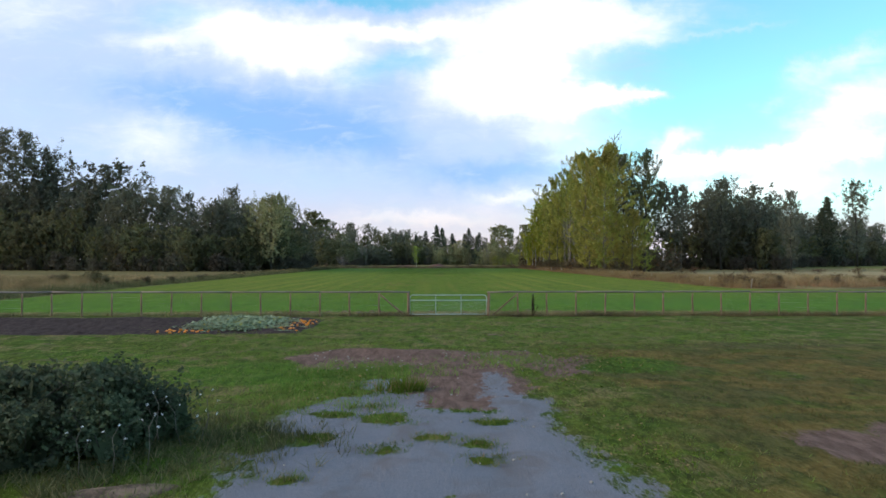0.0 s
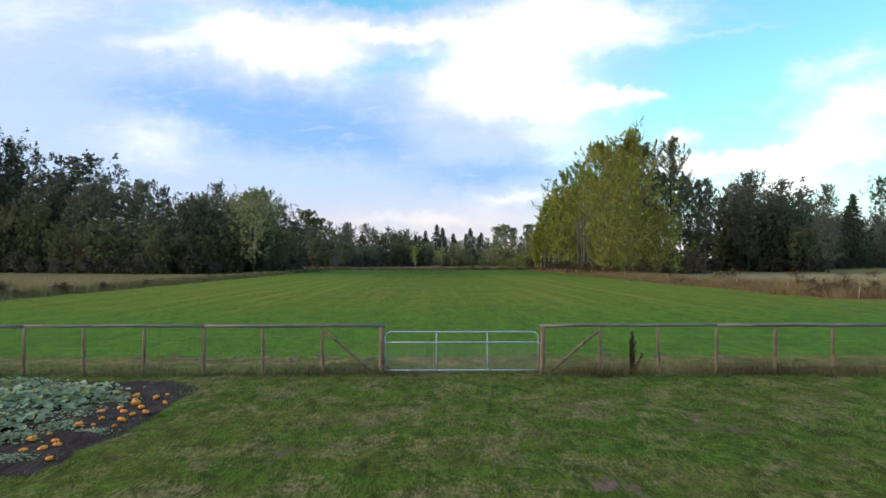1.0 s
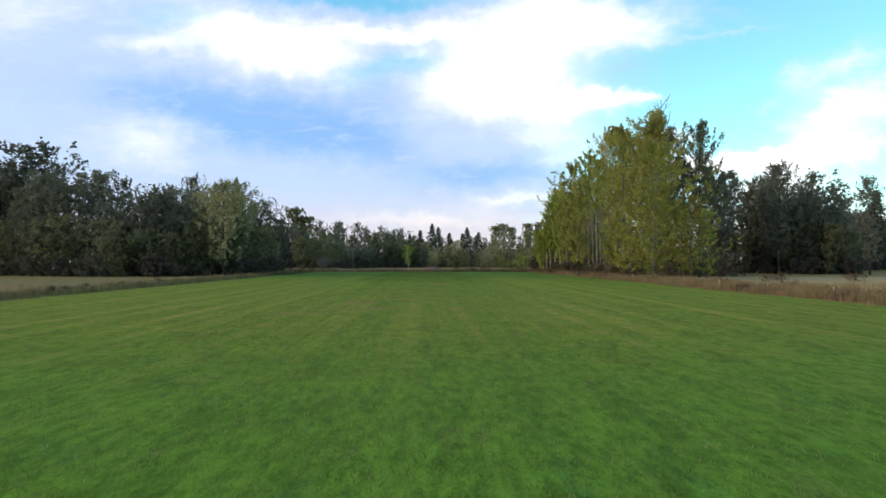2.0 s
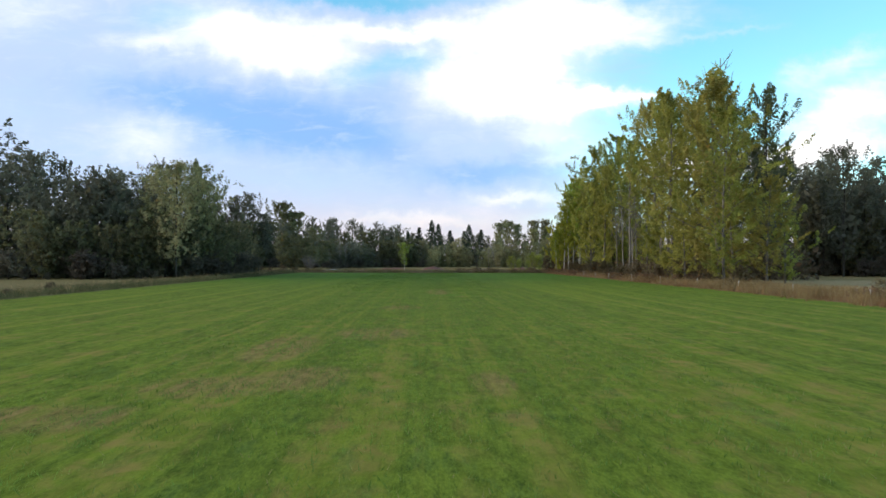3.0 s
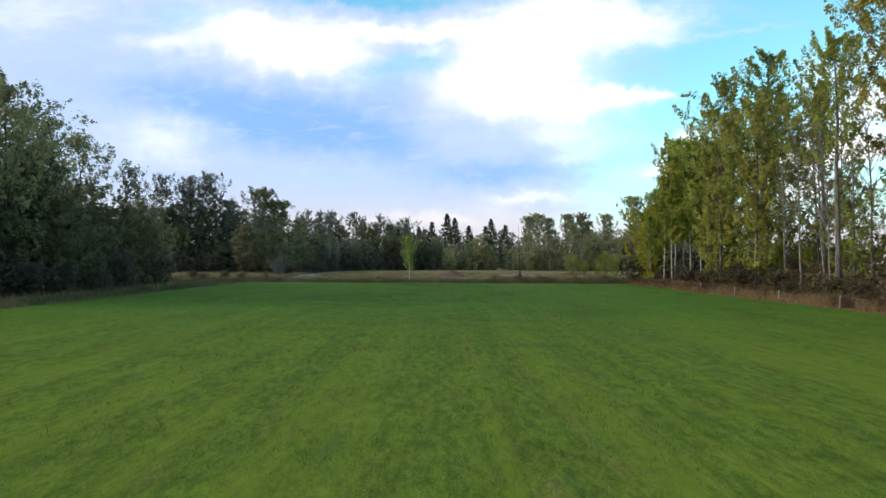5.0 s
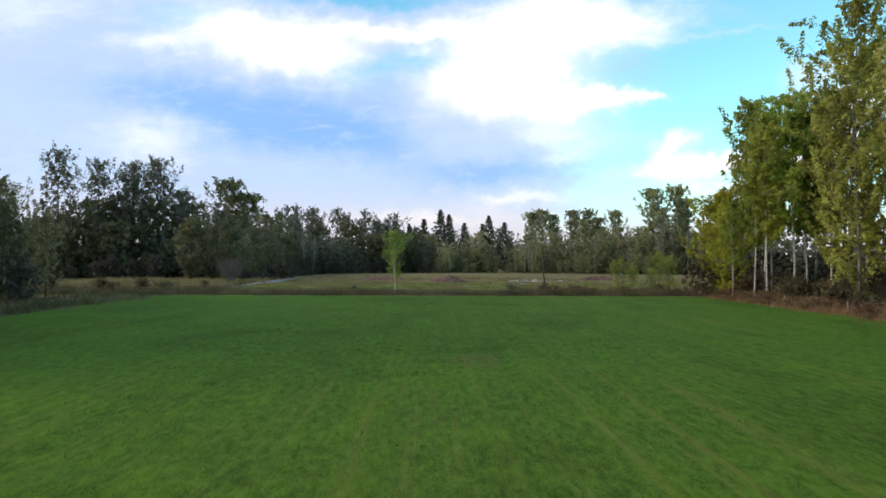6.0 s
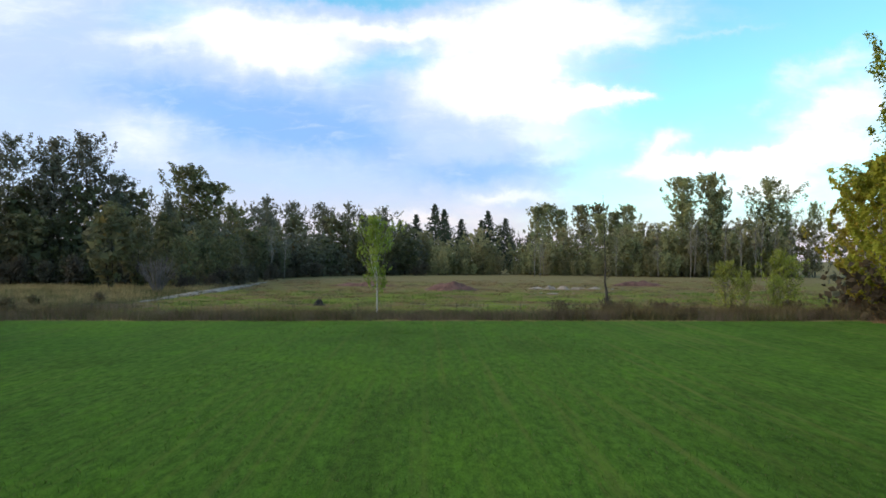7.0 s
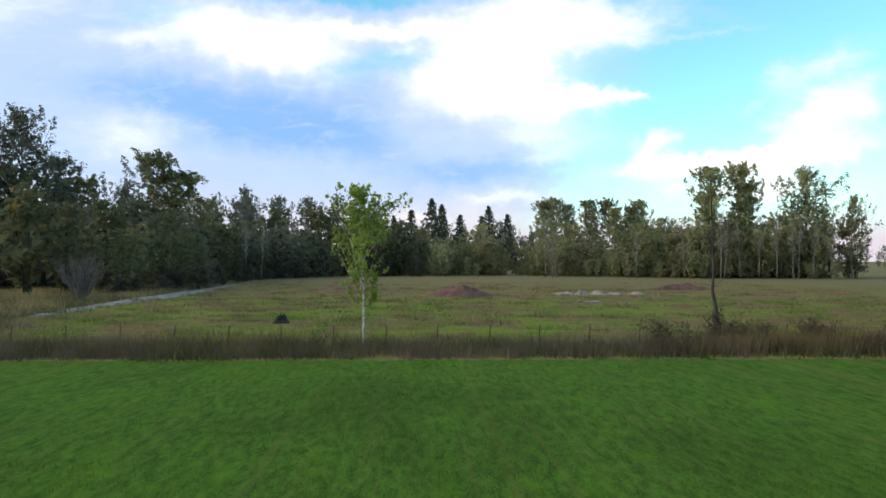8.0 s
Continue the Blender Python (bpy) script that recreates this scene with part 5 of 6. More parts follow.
def thicket(seed, line, depth, height, per_metre, leaf, mat, label):
    """The wood's dim inside: undergrowth and leaves too many to count, as one mass with an uneven top."""
    rng = np.random.default_rng(seed)
    spots = []
    for (ax, ay), (bx, by) in zip(line, line[1:]):
        length = math.hypot(bx - ax, by - ay)
        n = int(length * per_metre)
        t, off = rng.uniform(0, 1, n), rng.uniform(0, depth, n)
        nx, ny = -(by - ay) / length, (bx - ax) / length
        px, py = ax + (bx - ax) * t + nx * off, ay + (by - ay) * t + ny * off
        top = height * (0.72 + 0.28 * np.sin(px * 0.31 + py * 0.17) * np.sin(px * 0.11 - py * 0.23 + 1.0))
        spots.append(np.c_[px, py, 0.2 + top * rng.uniform(0, 1, n) ** 1.15])
    v, f = leaf_quads(rng, np.vstack(spots), leaf, 0.75)
    tagged(new("thicket", mesh_of("thicket", v, f, mat)), label, "woods", kind="stuff")


thicket(1, [(-118, 230), (-76, 214), (-54, 222)], 16, 20, 80, 1.25, M_DARK, "dim dense inside of the left woods")
thicket(9, [(-190, 250), (-118, 234)], 22, 33, 60, 2.1, M_DARK, "dim dense inside of the tall western woods")
thicket(2, [(-54, 222), (-52, 266)], 16, 15, 90, 1.05, M_DARK, "dim undergrowth of the woods along the field")
thicket(3, [(-155, 374), (-100, 370), (-68, 376), (-46, 412), (-24, 454), (0, 466)], 18, 16, 110, 1.15, M_DARK, "dim inside of the woods beyond the lane")
thicket(4, [(0, 468), (28, 476), (54, 462), (74, 450), (125, 450)], 18, 15, 100, 1.15, M_OLIVE, "dim inside of the far woods")
thicket(5, [(88, 260), (122, 244), (164, 310), (232, 376), (300, 424)], 18, 22, 40, 2.2, M_DARK, "dim inside of the woods behind the meadow")
thicket(6, [(73, 332), (64, 205)], 12, 9, 44, 1.1, M_BRUSH, "dim undergrowth behind the tall trees")
thicket(7, [(47, 268), (46, 180)], 8, 5.0, 46, 0.55, M_BRUSH, "brushwood under the tall trees")
thicket(11, [(72, 300), (48, 292), (36, 291)], 7, 8.0, 46, 0.8, M_BRUSH, "dim brushwood behind the slender birches")
thicket(12, [(112, 346), (46, 306)], 9, 11.0, 55, 1.1, M_DARK, "dim undergrowth behind the birch stand")
thicket(8, [(-130, 560), (0, 590), (150, 590)], 20, 19, 24, 2.4, M_DARK, "far dark woods under the skyline")

# shrubs and brambles at the foot of the right-hand stand
stand(7, [(45, 176), (43, 210), (42, 250), (42, 285)], ((-1, 2.0, 4.0, BRUSH, 0.5), (3.5, 1.1, 1.7, BRAMBLE, 0.45)), 8.0)
stand(8, [(40.5, 92), (40, 130), (41, 174)], ((-1.0, 0.8, 1.9, BRAMBLE, 0.75), (-4.5, 0.8, 1.7, BRAMBLE, 1.3)), 7.0)
for x, y, h in ((38.0, 88.5, 1.5), (39.8, 88.0, 1.8), (41.8, 87.0, 1.4), (43.5, 86.0, 1.1), (37.3, 105, 1.1), (38.6, 106, 1.3), (37.0, 124, 1.2), (38.4, 127, 1.0)):
    BRAMBLE.plant(x, y, h, squash=0.9, label="red-brown bramble mound at the field's edge")
stand(9, [(50, 112), (90, 118), (130, 124)], ((0, 0.9, 1.8, BRAMBLE, 1.0), (52, 1.2, 2.2, BRAMBLE, 2.0)), 5.0)
stand(17, [(47, 97), (64, 93), (92, 91)], ((0, 0.8, 1.5, BRUSH, 0.8), (3, 0.7, 1.2, BRAMBLE, 1.1)), 5.0)
stand(10, [(-42, 84), (-44, 130), (-45, 200)], ((0, 0.5, 1.1, BRUSH, 1.0), (1.5, 0.5, 0.9, THORN, 0.8)), 9.0)
for x, y, h in ((-43.5, 89, 1.7), (-46.0, 91, 2.3), (-49.5, 90, 1.8), (-41.0, 96, 1.3), (-40.6, 104, 1.1), (-53.0, 94, 1.6)):
    BRUSH.plant(x, y, h, label="dull brown shrub on the ditch bank")
for x, y, h in ((-41.0, 288, 1.9), (-45.5, 291, 2.4), (-49, 289, 1.7), (-53, 294, 2.2), (-43.5, 297, 1.6), (-60, 292, 2.6), (-40.5, 305, 1.5)):
    BRUSH.plant(x, y, h, label="dull brown shrub on the ditch bank")
stand(11, [(9, 287.5), (38, 287.5)], ((0, 0.9, 2.0, THORN, 1.0), (1.6, 0.8, 1.7, THORN, 1.3)), 2.4)

# dark shrubs beside the earth bank, and tall weeds round the pasture's edge
stand(16, [(-43.5, 338), (-42.5, 350), (-41.5, 368), (-43, 400), (-38, 432)], ((0, 2.4, 4.6, SHRUB, 0.9), (4, 6, 11, ALDER, 1.0), (10, 10, 16, FAR_ALDER, 1.2)), 6.0)
# young trees on the far edge of the field
YOUNG.plant(-7.05, 287.3, 9.3, turn=0.5)
for x, y, h in ((26.5, 289, 5.4), (29.0, 291, 4.4), (34.0, 293, 6.6), (31.5, 290, 4.0), (36.5, 296, 6.0)):
    SAPLING.plant(x, y, h)


# ---- rough grass ----
def clumped(seed, n, x0, x1, y0, y1):
    """Scattered spots that gather in patches."""
    rng = np.random.default_rng(seed)
    c = scatter(seed + 100, n // 12, x0, x1, y0, y1)
    s = c[rng.integers(0, len(c), n)] + np.c_[rng.normal(size=(n, 2)) * np.array([1.1, 0.6]), np.zeros(n)]
    return s[(s[:, 1] > y0 - 0.3) & (s[:, 1] < y1 + 2)]


def grass(name, label, seed, spots, height, count, spread, width, mat, lean=0.35):
    tagged(new(name, mesh_of(name, *blades(seed, spots, height, count, spread, width, lean), mat)), label, "grass", kind="stuff")


def off_earth(spots):
    """The spots that lie off the trodden earth and the gravel."""
    return spots[np.max([polygon_depth(spots[:, 0], spots[:, 1], c) for c in (DRIVE, WORN, WORN_SIDE, SIDE_PATCH)], axis=0) < 0.1]


grass("dry_grass", "tall straw-coloured grass along the field's edge", 1, np.vstack([
    scatter(2, 1500, 44, 80, 90, 150), scatter(3, 700, -46, -42, 70, 262), scatter(4, 3000, -88, -46, 80, 134), clumped(37, 2600, -66, -47, 82, 104)]), 0.95, 7, 0.35, 0.024, M_STRAW)
grass("meadow_grass", "tall pale seeding grass before the left woods", 21, clumped(46, 2400, -68, -46.5, 83, 100), 1.35, 7, 0.30, 0.020, M_STRAW, 0.3)
grass("rusty_grass", "rust-brown dead grass along the field's edge", 11, np.vstack([
    clumped(21, 3600, 36.8, 43.5, 84, 282), clumped(22, 900, 44, 64, 84, 118)]), 0.70, 8, 0.35, 0.022, M_RUST)
grass("rust_mounds", "high rust-coloured grass mounds beside the field", 22, np.vstack([
    clumped(47, 3000, 37.6, 44, 85, 176), clumped(48, 900, 37.8, 42, 176, 280)]), 1.15, 8, 0.28, 0.030, M_RUST, 0.45)
grass("ditch_grass", "rank grey-green grass on the ditch bank", 8, np.vstack([
    scatter(14, 4200, -46.0, -39.0, 60, 264), scatter(15, 900, -60, -38, 262, 300)]), 0.75, 8, 0.30, 0.020, M_DITCH, 0.4)
grass("reeds", "brown reeds and dead grass on the field's far bank", 2, np.vstack([
    clumped(5, 2600, -42, 42, 283.9, 288.6), clumped(6, 1500, -64, -34, 284.5, 300)]), 0.85, 10, 0.34, 0.016, M_REED, 0.32)
grass("ditch_straw", "tall pale dead grass on the ditch bank", 20, clumped(44, 3600, -78, -39, 289, 352), 0.95, 8, 0.36, 0.030, M_STRAW, 0.4)
grass("bank_brush", "dense brown dead stems on the far bank", 18, np.vstack([
    clumped(41, 1300, 12, 42, 285.2, 288.6), clumped(42, 500, -41, -10, 285.0, 288.0)]), 1.25, 10, 0.30, 0.012, M_BRUSHSTEM, 0.28)
grass("bank_grass", "rank green grass among the reeds", 13, np.vstack([
    clumped(26, 1500, -42, 42, 283.6, 289.0), clumped(27, 2600, -66, -37, 284, 335)]), 0.80, 9, 0.34, 0.020, M_DITCH, 0.4)
grass("dark_tufts", "brown grass tufts in the pasture", 14, clumped(28, 1600, -36, 60, 290, 370), 0.32, 7, 0.40, 0.030, M_REED, 0.7)
grass("pasture_green", "fresh yellow-green grass clumps in the pasture", 15, clumped(29, 3000, -36, 60, 290, 340), 0.30, 7, 0.45, 0.030, M_TURF, 0.7)
grass("pasture_grass", "uneven tufts of pasture grass", 3, clumped(7, 6000, -40, 70, 289, 400), 0.42, 6, 0.35, 0.025, M_STRAW, 0.6)
grass("fence_weeds", "straggling dull green weeds along the fence foot", 4, np.vstack([
    clumped(8, 1500, 2.7, 34, 42.15, 42.7), clumped(9, 900, -36, -2.6, 42.25, 42.6)]), 0.20, 9, 0.10, 0.005, M_DITCH, 0.5)
grass("dead_weeds", "dark brown dead weeds along the fence foot", 12, np.vstack([
    clumped(23, 1700, 3.0, 34, 42.15, 42.65), clumped(24, 240, -5.4, -2.6, 42.3, 42.6), clumped(45, 420, -34, -5, 42.3, 42.6)]), 0.36, 9, 0.09, 0.006, M_BRUSHSTEM, 0.5)
grass("fence_straw", "thin dead grass stems along the fence foot", 9, np.vstack([
    clumped(18, 300, 2.7, 32, 42.1, 42.8), scatter(19, 60, -30, -2.6, 42.3, 42.7), scatter(10, 90, 2.7, 7.2, 42.0, 43.0)]), 0.55, 6, 0.10, 0.004, M_STRAW, 0.25)
grass("lawn_grass", "short uneven lawn grass", 5, off_earth(np.vstack([
    clumped(11, 13000, -15, 4, 8, 42), clumped(38, 3500, 4, 14, 27, 42)])), 0.095, 5, 0.07, 0.007, M_TURF, 0.55)
grass("dry_lawn_grass", "short brownish lawn grass", 16, off_earth(clumped(39, 4200, 3.5, 14, 8, 28)), 0.085, 5, 0.07, 0.007, M_DRYTURF, 0.6)
grass("strip_grass", "dry mown grass behind the fence", 10, clumped(16, 3400, -18, 18, 44.6, 46.4), 0.11, 5, 0.08, 0.006, M_STRAW, 0.7)
grass("field_grass", "short green field grass", 6, clumped(12, 21000, -12, 9, 46, 168), 0.13, 4, 0.10, 0.011, M_TURF, 0.45)
grass("lush_grass", "short dark green field grass", 19, clumped(43, 15000, -14, 9, 165, 282), 0.13, 4, 0.10, 0.011, M_FARTURF, 0.45)

# ---- the soil bed: squash plants and pumpkins ----
def squash_plant():
    """Broad rough leaves on short stalks, lying over one another."""
    rng = np.random.default_rng(7)
    verts, faces = [], []
    for k in range(380):
        c = np.array([rng.normal() * 0.62, rng.normal() * 0.62, 0])
        c[2] = max(0.07, 0.22 - 0.09 * np.hypot(c[0], c[1]) + rng.normal() * 0.05)
        r = rng.uniform(0.05, 0.10)
        tilt, turn = rng.uniform(0.1, 0.75), rng.uniform(0, 6.283)
        n = np.array([math.sin(tilt) * math.cos(turn), math.sin(tilt) * math.sin(turn), math.cos(tilt)])
        u = np.cross(n, [0.3, 1, 0.1])
        u /= np.linalg.norm(u)
        v = np.cross(n, u)
        base = len(verts)
        verts.append(c - n * r * 0.22)
        for q in range(6):
            a = q / 6 * 2 * math.pi
            verts.append(c + (u * math.cos(a) + v * math.sin(a)) * r * rng.uniform(0.82, 1.15) + n * r * rng.uniform(-0.1, 0.15))
        faces += [[base, base + 1 + q, base + 1 + (q + 1) % 6] for q in range(6)]
    root = thing("squash_plant", "sprawling grey-green squash vine with broad leaves on dark soil", "plant", "squash plants")
    part("foliage", mesh_of("squash_leaves", verts, faces, M_SQUASH), root)
    stalks = [tube([(0, 0, 0), (math.cos(a) * 0.4, math.sin(a) * 0.4, 0.16), (math.cos(a) * 0.95, math.sin(a) * 0.95, 0.05)], [0.018, 0.014, 0.008], 5) for a in (0.3, 1.5, 2.6, 3.7, 4.9, 5.8)]
    part("vine", mesh_of("squash_vine", *joined(stalks), M_STEM, True), root)
    return root


def pumpkin():
    """A ribbed, flattened pumpkin with a bent stem."""
    lobes, rings, around = 9, 9, 36
    verts, faces = [], []
    for i in range(rings + 1):
        p = math.pi * i / rings
        for k in range(around):
            a = 2 * math.pi * k / around
            rib = 1 - 0.11 * (1 - abs(math.cos(lobes * a / 2))) ** 1.0 * math.sin(p) ** 0.5
            r = 0.20 * math.sin(p) ** 0.8 * rib
            verts.append((r * math.cos(a), r * math.sin(a), 0.14 + 0.14 * math.cos(p) * (1 - 0.22 * math.exp(-(math.sin(p) / 0.3) ** 2))))
    for i in range(rings):
        for k in range(around):
            faces.append([i * around + k, (i + 1) * around + k, (i + 1) * around + (k + 1) % around, i * around + (k + 1) % around])
    root = thing("pumpkin", "ripe orange pumpkin lying on dark soil", "pumpkin", "pumpkins")
    part("shell", mesh_of("pumpkin_shell", verts, faces, M_PUMPKIN, True), root)
    part("stem", mesh_of("pumpkin_stem", *tube([(0, 0, 0.23), (0.005, 0, 0.30), (0.035, 0.01, 0.345)], [0.028, 0.018, 0.022], 6), M_STEM, True), root)
    return root


rng = random.Random(40)
PATCH = [(-13.4, 39.8), (-10.4, 39.9), (-9.9, 38.2), (-10.3, 35.8), (-10.2, 33.9), (-12.3, 33.6), (-13.3, 35.2)]
vine, first = squash_plant(), True
spots = [(x + rng.uniform(-0.4, 0.4), y + rng.uniform(-0.4, 0.4)) for x in np.arange(-18, -8, 1.05) for y in np.arange(33, 42, 1.05)]
inside = polygon_depth(np.array([s[0] for s in spots]), np.array([s[1] for s in spots]), PATCH)
for (x, y), d in zip(spots, inside):
    if d > -0.1:
        k = rng.uniform(0.85, 1.2)
        m = Matrix.Translation((x, y, 0.03)) @ Matrix.Rotation(rng.uniform(0, 6.28), 4, "Z")
        if first:
            vine.matrix_basis, first = m, False
        else:
            copy_thing(vine, m @ Matrix.Diagonal((k, k, k, 1)))
for x, y, k in ((-9.1, 36.9, 0.45), (-8.9, 35.7, 0.38), (-9.3, 34.7, 0.42), (-8.5, 33.2, 0.32), (-8.0, 35.1, 0.28), (-9.0, 38.4, 0.4)):
    copy_thing(vine, Matrix.Translation((x, y, 0.03)) @ Matrix.Rotation(x * 9, 4, "Z") @ Matrix.Diagonal((k, k, k * 0.8, 1)))["label"] = "small squash shoot on bare soil"
gourd = pumpkin()
whole = Matrix.Diagonal((1 / 0.6, 1 / 0.55, 1 / 0.5, 1))
gourd.matrix_basis = Matrix.Translation((-8.2, 37.8, 0.03)) @ Matrix.Diagonal((0.6, 0.55, 0.5, 1))
for x, y in ((-7.8, 36.7), (-7.8, 36.1), (-8.3, 36.3), (-8.2, 35.7), (-8.5, 35.7), (-8.1, 34.1), (-8.2, 33.8), (-8.8, 34.5), (-8.5, 33.7), (-7.75, 33.2), (-7.6, 36.9),
             (-13.7, 32.4), (-13.3, 32.6), (-13.1, 32.9), (-12.9, 33.2), (-12.3, 32.9), (-8.0, 38.6), (-8.4, 37.4), (-7.9, 39.0), (-12.5, 33.2), (-11.6, 32.7), (-14.0, 32.9),
             (-13.5, 33.4), (-14.3, 32.5), (-8.7, 34.9), (-8.9, 34.6), (-8.3, 34.4), (-8.6, 38.8), (-13.9, 33.2), (-13.6, 32.8), (-13.0, 32.5), (-12.7, 32.8), (-12.1, 33.3), (-11.9, 32.5), (-14.5, 33.0), (-12.4, 32.5),
             (-13.2, 33.3), (-11.3, 33.1), (-14.1, 33.5), (-7.9, 37.4), (-7.6, 38.0), (-8.1, 36.9), (-8.6, 36.9), (-8.4, 38.2), (-7.7, 35.6)):
    k = rng.uniform(0.25, 0.46)
    copy_thing(gourd, Matrix.Translation((x, y, 0.03)) @ Matrix.Rotation(rng.uniform(0, 6.28), 4, "Z") @ Matrix.Rotation(rng.gauss(0, 0.5), 4, "X") @ Matrix.Diagonal((k * rng.uniform(1.0, 1.5), k, k * rng.uniform(0.8, 1.0), 1)) @ whole)

# ---- the dark bush beside the drive ----
BERRY = Species("berry_bush", "dense dark green berry bush beside the gravel drive", "bush", "bushes by the drive", M_BERRY, M_DARKBARK, (111, 112),
                height=1.7, clear=0.02, radius=1.35, limbs=30, clumps=5, leaves=15, leaf=0.122, rise=0.8, shape="mound", girth=0.02, clump_size=0.30, stems=3, long_leaf=0.75, core=60, loose=0.7)
for x, y, h in ((-7.3, 12.4, 1.62), (-8.7, 11.9, 1.65), (-9.8, 12.2, 1.40), (-6.5, 12.6, 1.15), (-8.0, 10.9, 1.20), (-9.3, 10.7, 1.20), (-6.9, 11.5, 1.20)):
    BERRY.plant(x, y, h)
grass("bush_weeds", "rank green weeds at the foot of the bush", 31, np.vstack([
    clumped(31, 260, -6.2, -5.2, 10.6, 13.8), clumped(32, 160, -10, -6.6, 9.8, 10.6), clumped(33, 160, -9, -6.2, 13.2, 14.4)]), 0.24, 14, 0.10, 0.010, M_DITCH, 0.6)
grass("drive_edge_grass", "longer green grass along the drive's edge", 32, np.vstack([
    clumped(34, 260, -4.6, -1.6, 20.3, 22.6), clumped(35, 220, -5.0, -3.2, 14.5, 19.5), clumped(36, 160, 0.9, 2.4, 21.4, 24.6)]), 0.20, 10, 0.10, 0.009, M_TURF, 0.5)


def dead_stalk():
    """A pale bent stalk with a few papery white seed heads."""
    r = np.random.default_rng(9)
    root = thing("dead_stalk", "pale dead stalk with papery white seed heads", "plant", "dead stalks")
    p = np.array([(0, 0, 0), (0.03, 0.02, 0.3), (0.00, 0.05, 0.62), (0.10, 0.06, 0.85)])
    twigs = [tube(p, [0.008, 0.006, 0.005, 0.003], 4), tube([p[1], p[1] + (0.12, -0.03, 0.2), p[1] + (0.16, -0.06, 0.36)], [0.005, 0.004, 0.002], 4),
             tube([p[2], p[2] + (-0.12, 0.02, 0.12)], [0.004, 0.002], 4)]
    part("stalk", mesh_of("dead_stalk", *joined(twigs), M_BARK, True), root)
    for c in (p[3], p[1] + np.array((0.16, -0.06, 0.36)), p[2] + np.array((-0.12, 0.02, 0.12))):
        v, f = leaf_quads(r, c + r.normal(size=(6, 3)) * 0.013, 0.026, 0.8)
        part("seed_head", mesh_of("seed_head", v, f, M_PETAL), root, "papery white seed head")
    return root


stalk = dead_stalk()
stalk.matrix_basis = Matrix.Translation((-5.9, 10.9, 0.1))
for x, y, z in ((-6.3, 10.5, 0.1), (-6.0, 11.6, 0.35), (-5.6, 13.0, 0.2), (-5.7, 11.9, 0.15), (-6.8, 10.4, 0.1), (-7.9, 9.9, 0.0), (-5.5, 12.4, 0.1)):
    copy_thing(stalk, Matrix.Translation((x, y, z)) @ Matrix.Rotation(rng.uniform(0, 6.28), 4, "Z") @ Matrix.Rotation(rng.gauss(0, 0.3), 4, "X"))


# ---- earth and stone ----
def lump(name, label, category, x, y, w, d, h, mat, seed, turn=0.0, rough=0.25, group=""):
    """An uneven low heap resting on the ground."""
    n, m = 26, 9
    shift = Vector((seed * 7.3, seed * 3.1, 0))
    verts, faces = [(0, 0, h * (1 + 0.2 * noise.noise(shift)))], []
    for j in range(1, m + 1):
        r = j / m
        for k in range(n):
            a = 2 * math.pi * k / n
            edge = 1 + rough * noise.noise(Vector((math.cos(a) * 1.6, math.sin(a) * 1.6, 0)) + shift)
            px, py = w / 2 * r * edge * math.cos(a), d / 2 * r * edge * math.sin(a)
            bumps = 1 + rough * 1.6 * noise.noise(Vector((px * 3 / w + 5, py * 3 / d, seed)) * 1.7) + rough * 0.8 * noise.noise(Vector((px * 9 / w, py * 9 / d, seed)))
            verts.append((px, py, h * (1 - r * r) ** 1.2 * bumps - (0.04 if j == m else 0)))
    faces += [[0, 1 + k, 1 + (k + 1) % n] for k in range(n)]
    for j in range(m - 1):
        for k in range(n):
            a, b = 1 + j * n + k, 1 + j * n + (k + 1) % n
            faces.append([a, a + n, b + n, b])
    ob = thing(name, label, category, group, me=mesh_of(name, verts, faces, mat, True))
    ob.matrix_basis = Matrix.Translation((x, y, 0)) @ Matrix.Rotation(turn, 4, "Z")
    return ob


lump("earth_mound", "bare brown earth mound under the bush", "mound", -5.9, 9.9, 1.9, 0.6, 0.07, M_MOUND, 1, 0.2)
lump("earth_mound", "low red-brown dirt heap in the pasture", "heap", 2.3, 344, 9, 6, 1.25, M_HEAP, 3, 0.1, 0.4)
lump("earth_mound", "low dark dirt heap in the pasture", "heap", 42, 366, 11, 5, 0.9, M_HEAP, 4, 0.0, 0.4)
for k, (x, y, w, d, h) in enumerate(((18.2, 349.5, 3.4, 2.2, 0.55), (20.6, 348.6, 2.8, 2.0, 0.80), (23.2, 348.8, 3.4, 2.2, 0.75), (25.8, 348.0, 3.6, 2.0, 0.55), (17.7, 331.5, 2.6, 1.2, 0.28), (29.5, 351, 5.0, 2.5, 0.4))):
    lump("sand_heap", "small pale sand heap dumped in the pasture", "heap", x, y, w, d, h * 0.65, M_SAND, 40 + k, k * 0.9, 0.45, "sand heaps")
lump("earth_mound", "low dark dirt heap in the pasture", "heap", -14, 362, 13, 4, 0.6, M_HEAP, 5, 0.0, 0.4)
for k, (x, y) in enumerate(((-4.6, 46.2), (-8.1, 46.0), (-10.4, 46.3), (5.6, 46.5), (9.8, 46.2), (-1.0, 46.1), (-6.0, 45.6), (1.2, 45.4), (-3.2, 45.8), (-7.0, 46.3), (-9.2, 45.7), (-5.2, 46.5), (2.9, 46.3), (-11.6, 45.9), (7.6, 46.1))):
    lump("molehill", "small brown molehill in pale mown grass", "molehill", x, y, 0.75, 0.42, 0.07, M_MOUND, 20 + k, k * 1.3, 0.5, "molehills")


